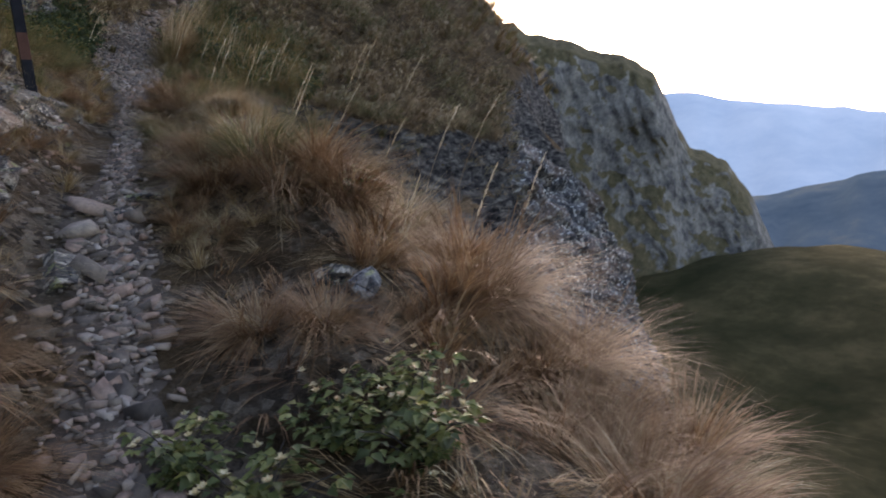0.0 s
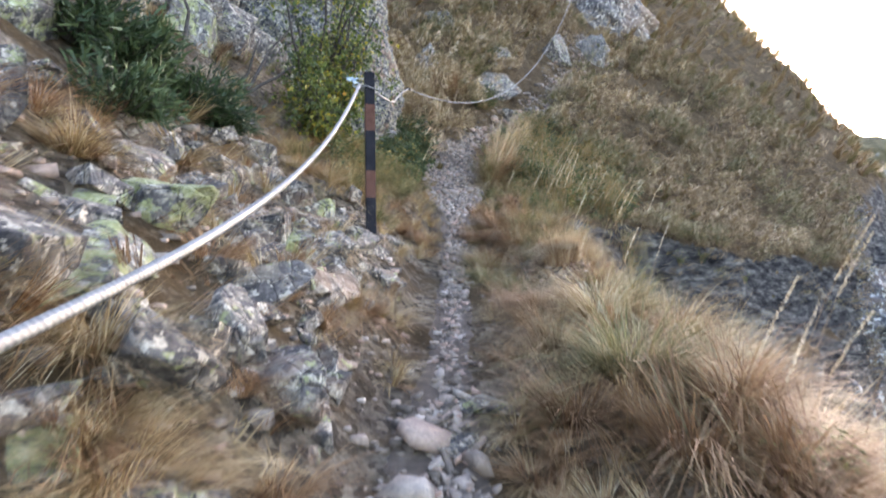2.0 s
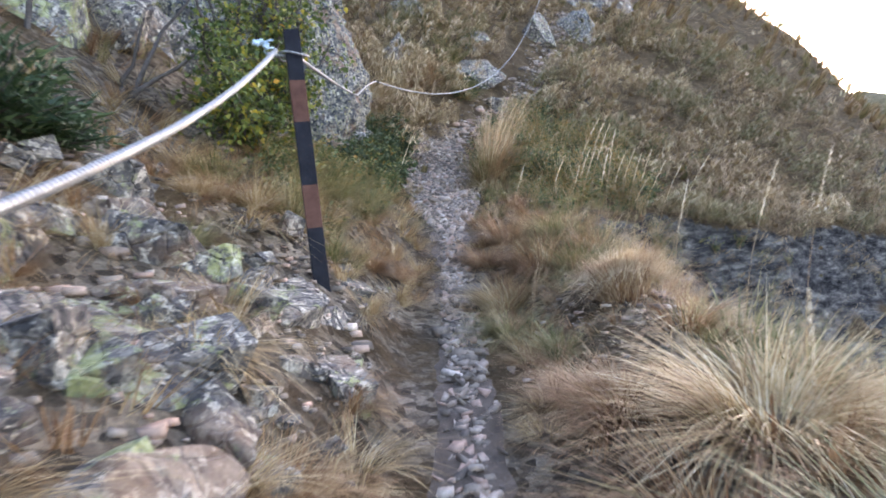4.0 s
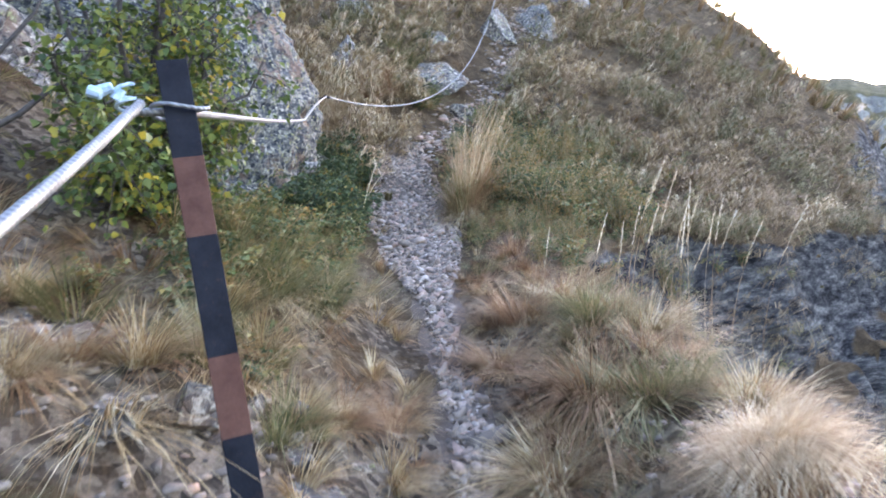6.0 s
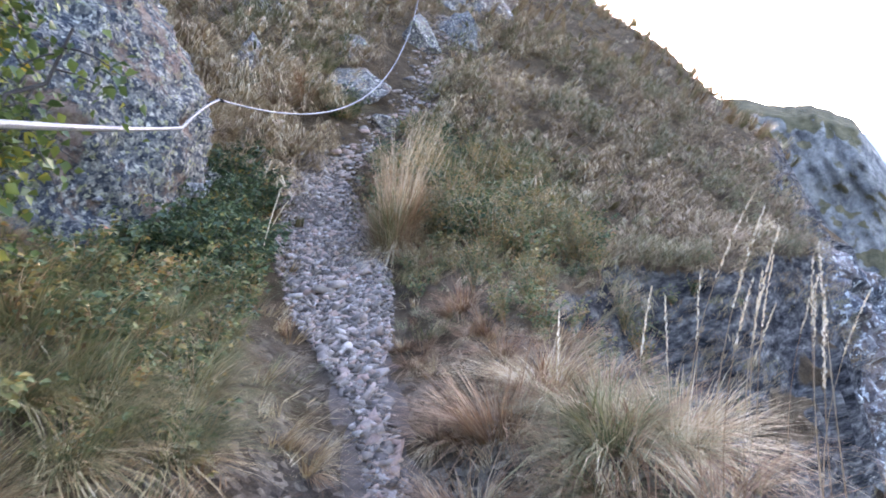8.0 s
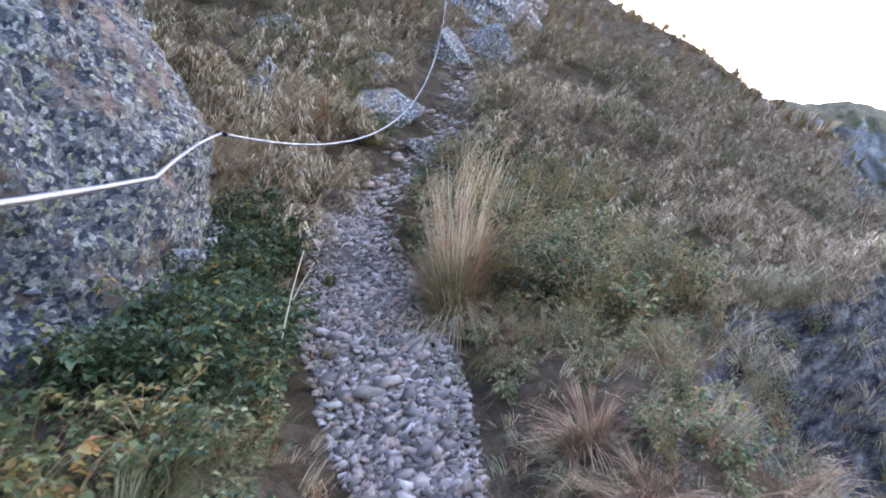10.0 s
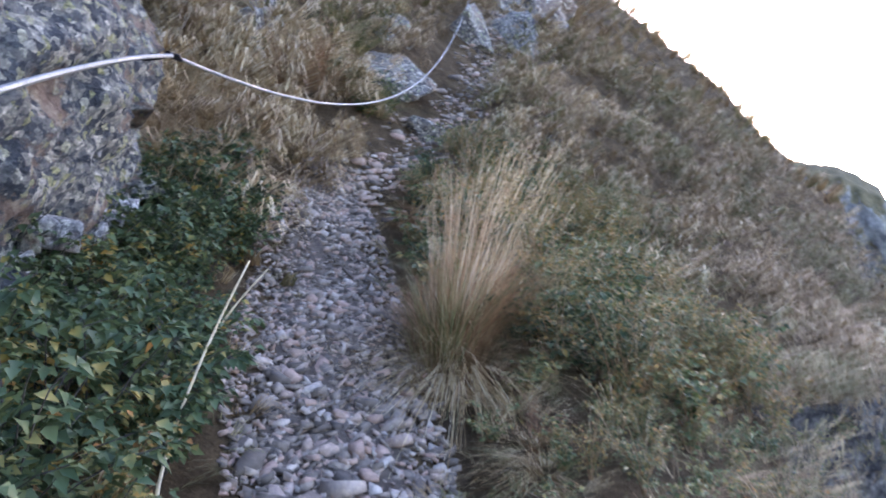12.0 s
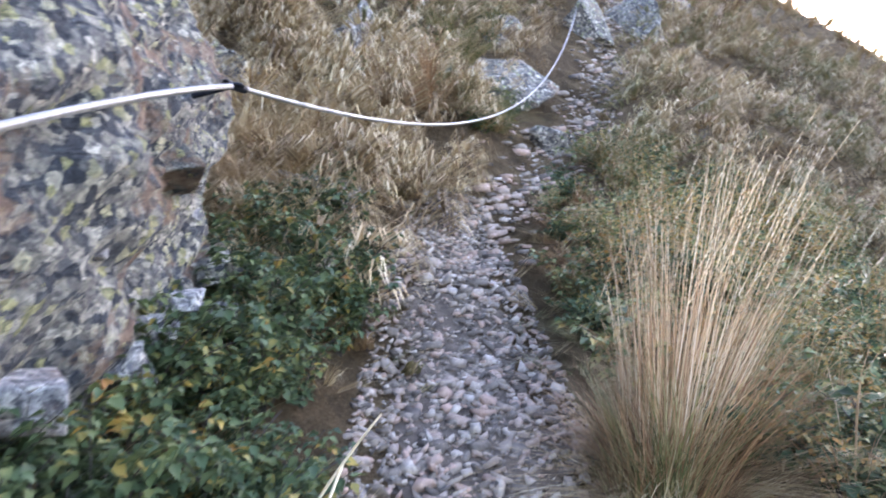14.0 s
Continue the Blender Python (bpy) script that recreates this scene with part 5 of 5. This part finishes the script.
def leafy(height, stems, leaves, size, spread, rng, droop=0.5, cluster=3):
    """Stems and their leaves: two joined sets of triangles."""
    st, lv = [], []
    for _ in range(stems):
        az, out = rng.uniform(0, 6.28), spread * rng.uniform(0.3, 1.0)
        h = height * rng.uniform(0.55, 1.1)
        tt = np.linspace(0, 1, 6)
        p = np.stack([out * tt ** 1.5 * math.cos(az), out * tt ** 1.5 * math.sin(az), h * (tt - 0.25 * tt ** 3) - 0.03], 1)
        st.append(tube(p, np.linspace(0.004, 0.0018, 6), 3))
        for k in range(leaves):
            f = rng.uniform(0.25, 1.0)
            c = np.array([np.interp(f, tt, p[:, q]) for q in range(3)])
            a = rng.uniform(0, 6.28)
            stalk = rng.uniform(0.02, 0.07)
            for b in range(cluster):
                m = Matrix.Rotation(a + (b - (cluster - 1) / 2) * 0.9 + rng.normal(0, 0.15), 4, 'Z') @ Matrix.Rotation(rng.uniform(-0.2, 0.9) * droop + 0.05, 4, 'Y') @ Matrix.Rotation(rng.normal(0, 0.35), 4, 'X')
                s = size * rng.uniform(0.6, 1.15)
                v, t = leaf(s, s * 0.62)
                lv.append((turned(v, m, c + np.array([stalk * math.cos(a), stalk * math.sin(a), rng.uniform(-0.01, 0.02)])), t))
    return join(st), join(lv)


r = np.random.default_rng(55)


def plant_kind(n, mat, *args):
    out = []
    for _ in range(n):
        (sv, st), (lv, lt) = leafy(*args[:5], r, *args[5:])
        out.append((mesh_of("stems", sv, st, M_BARK if mat is M_DARK_LEAF else M_REED), mesh_of("leaves", lv, lt, mat)))
    return out


BRAMBLE = plant_kind(5, M_DARK_LEAF, 0.62, 11, 16, 0.056, 0.36, 0.8, 3)
WEED = plant_kind(4, M_PALE_LEAF, 0.5, 10, 9, 0.05, 0.28)
TALL_WEED = plant_kind(5, M_TALL_LEAF, 1.0, 13, 26, 0.036, 0.34, 0.6, 2)


def plant(kinds, name, label, group, x, y, size, lift=0.0):
    ob = tagged(new(name), label, "plant", group)
    ob.matrix_basis = pose(x, y, float(ground_z(x, y)) - 0.02 + lift, 0, 0, r.uniform(0, 360)) @ Matrix.Scale(size, 4)
    a, b = kinds[int(r.integers(len(kinds)))]
    part("stem_mass", a, ob, kind="stuff")
    part("leaf_mass", b, ob, kind="stuff")


for k in range(95):
    y = r.uniform(12.2, 16.2)
    x = float(path_x(y)) - r.uniform(0.6, 1.3)
    plant(BRAMBLE, "bramble", "dark green bramble with some yellow leaves under the rock", "brambles under the outcrop", x, y, r.uniform(0.65, 1.05))
for k in range(48):
    y = r.uniform(10.3, 13.0)
    x = float(path_x(y)) - r.uniform(0.6, 1.3)
    plant(WEED, "weed_plant", "yellowing green weed beside the path", "weeds on the bank", x, y, r.uniform(0.5, 0.95))
for k in range(44):
    y = r.uniform(11.2, 13.8)
    x = float(path_x(y)) + r.uniform(0.5, 2.8)
    plant(WEED, "weed_plant", "low yellow-green weed on the brink of the path", "weeds on the brink", x, y, r.uniform(0.4, 0.75))
for k in range(135):
    y = r.uniform(13.4, 18.4)
    x = float(path_x(min(y, 16.5))) + r.uniform(1.0, 3.6) + max(0, y - 16.5) * 0.5
    if math.hypot(x - 1.5, y - 14.1) < 0.5:
        continue
    plant(TALL_WEED, "tall_weed", "tall thin olive and rusty weed on the slope below the path", "tall weeds below the path", x, y, r.uniform(0.65, 1.05))
for k in range(12):
    y = r.uniform(11.4, 13.4)
    plant(TALL_WEED, "tall_weed", "tall thin olive and rusty weed on the brink", "tall weeds below the path", float(path_x(y)) + r.uniform(0.95, 1.7), y, r.uniform(0.45, 0.65))
for k in range(16):
    y = r.uniform(16.8, 21.5)
    x = float(np.interp(y, [16.3, 20, 21.3, 25.4], [1.1, 3.6, 4.6, 6.9])) - r.uniform(0.7, 2.6)
    plant(BRAMBLE if k % 2 else TALL_WEED, "low_shrub", "low dark shrub among the dry tussocks", "low shrubs above the path", x, y, r.uniform(0.7, 1.0))
for k in range(70):
    y = r.uniform(13.6, 18.6)
    x = float(path_x(min(y, 16.5))) + r.uniform(0.75, 3.6) + max(0, y - 16.5) * 0.5
    plant(WEED if k % 3 else BRAMBLE, "weed_plant", "green and rusty weeds covering the slope below the path", "weeds below the path", x, y, r.uniform(0.8, 1.35))

for k in range(30):
    y = r.uniform(14.6, 18.0)
    plant(WEED if k % 2 else BRAMBLE, "weed_plant", "green and rusty weeds at the edge of the scree path", "weeds below the path", float(path_x(y)) + r.uniform(0.8, 1.2), y, r.uniform(0.45, 0.75))

for k in range(60):
    x, y = r.uniform(2.6, 8.0), r.uniform(13.6, 19.5)
    if rock_edge(np.array(x), np.array(y)) < -0.6:
        continue
    plant(WEED, "weed_plant", "green and rusty weeds covering the slope below the path", "weeds below the path", x, y, r.uniform(0.6, 1.1))

for k in range(30):
    y = r.uniform(8.9, 11.6)
    x = float(path_x(y)) - r.uniform(0.62, 1.9)
    plant(WEED, "weed_plant", "yellowing green weed on the bank behind the post", "weeds on the bank", x, y, r.uniform(0.5, 0.95))

# dry arching weed stalks among the brambles
for x, y, h, a in [(0.02, 12.9, 0.8, 30), (0.1, 13.8, 0.5, -20)]:
    tt = np.linspace(0, 1, 12)
    p = np.stack([0.35 * tt ** 1.4 * math.cos(radians(a)), 0.35 * tt ** 1.4 * math.sin(radians(a)), h * tt], 1) + (x, y, float(ground_z(x, y)) - 0.02)
    v, t = tube(p, np.linspace(0.007, 0.003, 12), 6)
    tagged(new("dry_stalk", mesh_of("dry_stalk", v, t, M_STRAW, True)), "bare pale dry weed stalk leaning over the path", "plant", "dry stalks")

# flowering herb at the foot of the brown tufts
HERB = []
for k in range(3):
    (sv, st), (lv, lt) = leafy(0.32, 12, 9, 0.05, 0.22, r, 0.2, 3)
    fl = []
    for b in range(7):
        c = np.array([r.normal(0, 0.09), r.normal(0, 0.09), r.uniform(0.17, 0.27)])
        for q in range(9):
            m = Matrix.Rotation(q * 0.7, 4, 'Z') @ Matrix.Rotation(-r.uniform(0.5, 1.3), 4, 'Y')
            v, t = leaf(0.022, 0.013)
            fl.append((turned(v, m, c), t))
    fv, ft = join(fl)
    HERB.append((mesh_of("stems", sv, st, M_BARK), mesh_of("leaves", lv, lt, M_HERB), mesh_of("flowers", fv, ft, M_PETAL)))
for x, y, s in [(-0.5, 3.3, 0.75), (-0.38, 3.05, 0.9), (-0.1, 3.2, 0.85), (0.05, 3.0, 0.95), (-0.2, 2.8, 0.8), (0.15, 3.25, 0.8), (0.75, 4.9, 0.8), (0.9, 5.1, 0.7), (1.0, 5.6, 0.8)]:
    ob = tagged(new("flowering_herb"), "low green herb with faded cream flower heads", "plant", "flowering herbs")
    ob.matrix_basis = pose(x, y, float(ground_z(x, y)) - 0.02, 0, 0, r.uniform(0, 360)) @ Matrix.Scale(s, 4)
    for nm, me in zip(("stem_mass", "leaf_mass", "flower_cluster"), HERB[int(r.integers(3))]):
        part(nm, me, ob, kind="stuff")

# small autumn tree between the post and the outcrop
tree_ob = tagged(new("young_tree"), "small bushy tree with green and yellow autumn leaves", "tree")
bx, by = -1.35, 10.15
bz = float(ground_z(bx, by))
for k in range(19):
    az, out, h = r.uniform(-1.9, 1.4), r.uniform(0.35, 1.0), r.uniform(0.45, 2.3)
    if math.cos(az) > 0.5:
        out = min(out, 0.75)
    if k < 2:
        az = 2.6 + k
    tt = np.linspace(0, 1, 10)
    p = np.stack([bx + out * tt ** 1.3 * math.cos(az), by + out * tt ** 1.3 * math.sin(az), bz - 0.1 + h * tt], 1) + 0.03 * r.normal(0, 1, (10, 3)) * tt[:, None]
    wood, spray = [tube(p, np.linspace(0.022, 0.006, 10), 6)], []
    for q in range(19):
        f = r.uniform(0.22, 1.0)
        c = np.array([np.interp(f, tt, p[:, e]) for e in range(3)])
        dirn = r.normal(0, 1, 3) * np.array([1, 1, 0.6])
        dirn /= np.linalg.norm(dirn)
        ln = r.uniform(0.18, 0.5)
        tp = c + dirn * ln * np.linspace(0, 1, 5)[:, None] - np.array([0, 0, 0.12])[None] * np.linspace(0, 1, 5)[:, None] ** 2
        wood.append(tube(tp, np.linspace(0.005, 0.0015, 5), 4))
        for w in range(24):
            g = r.uniform(0.2, 1.0)
            e = c + dirn * ln * g + r.normal(0, 0.05, 3) - np.array([0, 0, 0.12 * g * g])
            m = Matrix.Rotation(r.uniform(0, 6.28), 4, 'Z') @ Matrix.Rotation(r.uniform(-0.2, 1.3), 4, 'Y') @ Matrix.Rotation(r.normal(0, 0.6), 4, 'X')
            s = 0.052 * r.uniform(0.6, 1.2)
            v, t = leaf(s, s * 0.7, 0.15)
            spray.append((turned(v, m, e), t))
    v, t = join(wood)
    limb = part("limb", mesh_of("limb", v, t, M_BARK), tree_ob, "thin dark limb with twigs")
    v, t = join(spray)
    part("leaf_spray", mesh_of("leaf_spray", v, t, M_TREE_LEAF), limb, "green and yellow leaves", "stuff")

# dead forked sapling beside the tree
dead = tagged(new("dead_sapling"), "bare dark forked sapling on the bank", "tree")
for x, y, dx, dy, h in [(-2.05, 9.4, 0.5, 0.3, 1.0), (-2.05, 9.4, 0.75, 0.4, 0.75), (-2.5, 9.2, -0.08, 0.1, 1.3), (-2.05, 9.4, 0.15, 0.1, 0.7)]:
    tt = np.linspace(0, 1, 8)
    p = np.stack([x + dx * tt, y + dy * tt, float(ground_z(x, y)) - 0.1 + h * tt ** 0.9], 1) + 0.02 * r.normal(0, 1, (8, 3))
    v, t = tube(p, np.linspace(0.022, 0.007, 8), 6)
    part("branch", mesh_of("branch", v, t, M_BARK, True), dead)

# juniper on the bank
for x, y, s, lift in [(-2.3, 7.1, 1.0, 0.0), (-2.15, 6.6, 0.85, 0.0), (-2.0, 7.5, 0.9, 0.0), (-2.5, 6.9, 1.0, 0.05), (-1.85, 7.8, 0.6, 0.0)]:
    ob = tagged(new("juniper"), "dense dark green juniper bush on the bank", "bush", "junipers")
    ob.matrix_basis = pose(x, y, float(ground_z(x, y)) - 0.03 + lift, 0, 0, r.uniform(0, 360)) @ Matrix.Scale(s, 4)
    pcs, st = [], []
    for k in range(75):
        az, el = r.uniform(0, 6.28), r.uniform(0.15, 1.3)
        ln = r.uniform(0.3, 0.55)
        dirn = np.array([math.cos(az) * math.cos(el), math.sin(az) * math.cos(el), math.sin(el) * 0.8])
        st.append(tube(dirn * ln * np.linspace(0, 1, 4)[:, None], np.linspace(0.008, 0.003, 4), 4))
        for q in range(42):
            c = dirn * ln * r.uniform(0.35, 1.05) + r.normal(0, 0.025, 3)
            o = dirn + r.normal(0, 0.55, 3)
            o /= np.linalg.norm(o)
            sd = np.cross(o, r.normal(0, 1, 3))
            sd = sd / np.linalg.norm(sd) * 0.010
            e = c + o * r.uniform(0.05, 0.11)
            pcs.append((np.array([c - sd, c + sd, e]), np.array([[0, 1, 2]])))
    v, t = join(st)
    part("branch_frame", mesh_of("branch_frame", v, t, M_BARK), ob)
    v, t = join(pcs)
    part("foliage", mesh_of("foliage", v, t, M_JUNIPER), ob)

# ---- stones of the path, last ----
r = np.random.default_rng(77)
CHIP = []
for k in range(14):
    bm = shard_bm(300 + k, 0.3 + 0.03 * (k % 5))
    CHIP.append(arrays(bm))
    bm.free()
CHIP_ME = [mesh_of("stone", v, t, M_STONE) for v, t in CHIP]
big = [(0.78, 13.35, 0.085), (0.66, 13.1, 0.10), (0.55, 12.98, 0.12), (0.35, 13.3, 0.09), (0.5, 14.0, 0.085), (0.42, 13.75, 0.10), (0.62, 14.3, 0.07), (0.9, 16.2, 0.10), (-0.5, 5.35, 0.13), (-0.35, 5.2, 0.10), (-0.62, 5.0, 0.11), (-0.55, 3.6, 0.075), (0.24, 3.75, 0.075), (0.3, 3.95, 0.06), (0.22, 9.1, 0.10), (-0.1, 8.35, 0.07), (-0.6, 4.6, 0.11), (0.05, 8.7, 0.07), (0.38, 13.05, 0.08)]
spots = [(x, y, s) for x, y, s in big]
for k in range(281):
    y = r.uniform(11.6, 16.0) if k % 7 else r.uniform(7.5, 11.5)
    w = float(np.interp(y, [7.5, 11, 12.5, 14, 16], [0.10, 0.12, 0.32, 0.44, 0.40]))
    spots.append((float(path_x(y)) + np.clip(r.normal(-0.03, 0.5), -1, 1) * w, y, r.uniform(0.03, 0.066)))
for x, y, s in spots:
    me = CHIP_ME[int(r.integers(14))]
    ob = part("stone", me, footpath)
    ob.matrix_basis = pose(x, y, float(ground_z(x, y)) + 0.2 * s + 0.008, r.normal(0, 20), r.normal(0, 20), r.uniform(0, 360)) @ Matrix.Diagonal((s * r.uniform(0.9, 1.5), s, s * r.uniform(0.9, 1.6), 1))

pieces = []
n = 13500
ys = np.where(r.uniform(0, 1, n) < 0.15, r.uniform(1.8, 8, n), r.uniform(8, 17.5, n))
ys = ys[~((ys > 5.8) & (ys < 11.4) & (r.uniform(0, 1, n) < 0.6))]
n = len(ys)
wd = np.interp(ys, [1.8, 5, 7, 11, 12.5, 14, 16, 17.5], [0.17, 0.17, 0.10, 0.085, 0.36, 0.5, 0.48, 0.26])
xs = path_x(ys) + np.where(ys > 11, r.uniform(-1.1, 1.1, n), np.clip(r.normal(-0.02, 0.5, n), -1.15, 1.15)) * wd
ss = np.exp(r.normal(math.log(0.025), 0.42, n)).clip(0.01, 0.055)
zs = ground_z(xs, ys) + 0.004 + 0.15 * ss
for k in range(14):
    v, t = CHIP[k]
    sel = np.arange(n) % 14 == k
    a, tx, ty = r.uniform(0, 6.28, sel.sum()), r.normal(0, 0.38, sel.sum()), r.normal(0, 0.38, sel.sum())
    s = ss[sel][:, None]
    vx = (v[None, :, 0] * np.cos(a)[:, None] - v[None, :, 1] * np.sin(a)[:, None]) * s
    vy = (v[None, :, 0] * np.sin(a)[:, None] + v[None, :, 1] * np.cos(a)[:, None]) * s
    vz = v[None, :, 2] * s + tx[:, None] * vx + ty[:, None] * vy
    V = np.stack([vx + xs[sel][:, None], vy + ys[sel][:, None], vz + zs[sel][:, None]], 2).reshape(-1, 3)
    pieces.append((V, ((np.arange(sel.sum()) * len(v))[:, None, None] + t[None]).reshape(-1, 3)))
v, t = join(pieces)
tagged(new("slate_chips", mesh_of("slate_chips", v, t, M_STONE)), "loose grey slate chips strewn over the path", "gravel", kind="stuff")

# rubble: on the bank, on the brink and along the upper path
xs, ys = np.concatenate([path_x(np.zeros(1))[:0], r.uniform(-2.2, -0.5, 1500) - 0.0, r.normal(0.95, 0.28, 400), r.normal(0, 0.3, 1500)]), np.concatenate([r.uniform(2.5, 9, 1500), r.normal(8.25, 0.5, 400), r.uniform(16.2, 27, 1500)])
xs[1900:] += np.interp(ys[1900:], [16.3, 20, 21.3, 25.4, 40], [1.1, 3.6, 4.6, 6.9, 14])
ss = np.exp(r.normal(math.log(0.026), 0.5, len(xs))).clip(0.01, 0.09)
ss[1900:] *= 1.9
ss[1500:1900] *= 0.7
ss[:1500] *= 0.95
pieces = [strewn(CHIP[k], xs[k::14], ys[k::14], ss[k::14], r.uniform(0, 6.28, len(xs[k::14])), 0.006) for k in range(14)]
v, t = join(pieces)
tagged(new("rubble", mesh_of("rubble", v, t, M_STONE)), "broken rock rubble on the bank and the upper path", "rubble", kind="stuff")
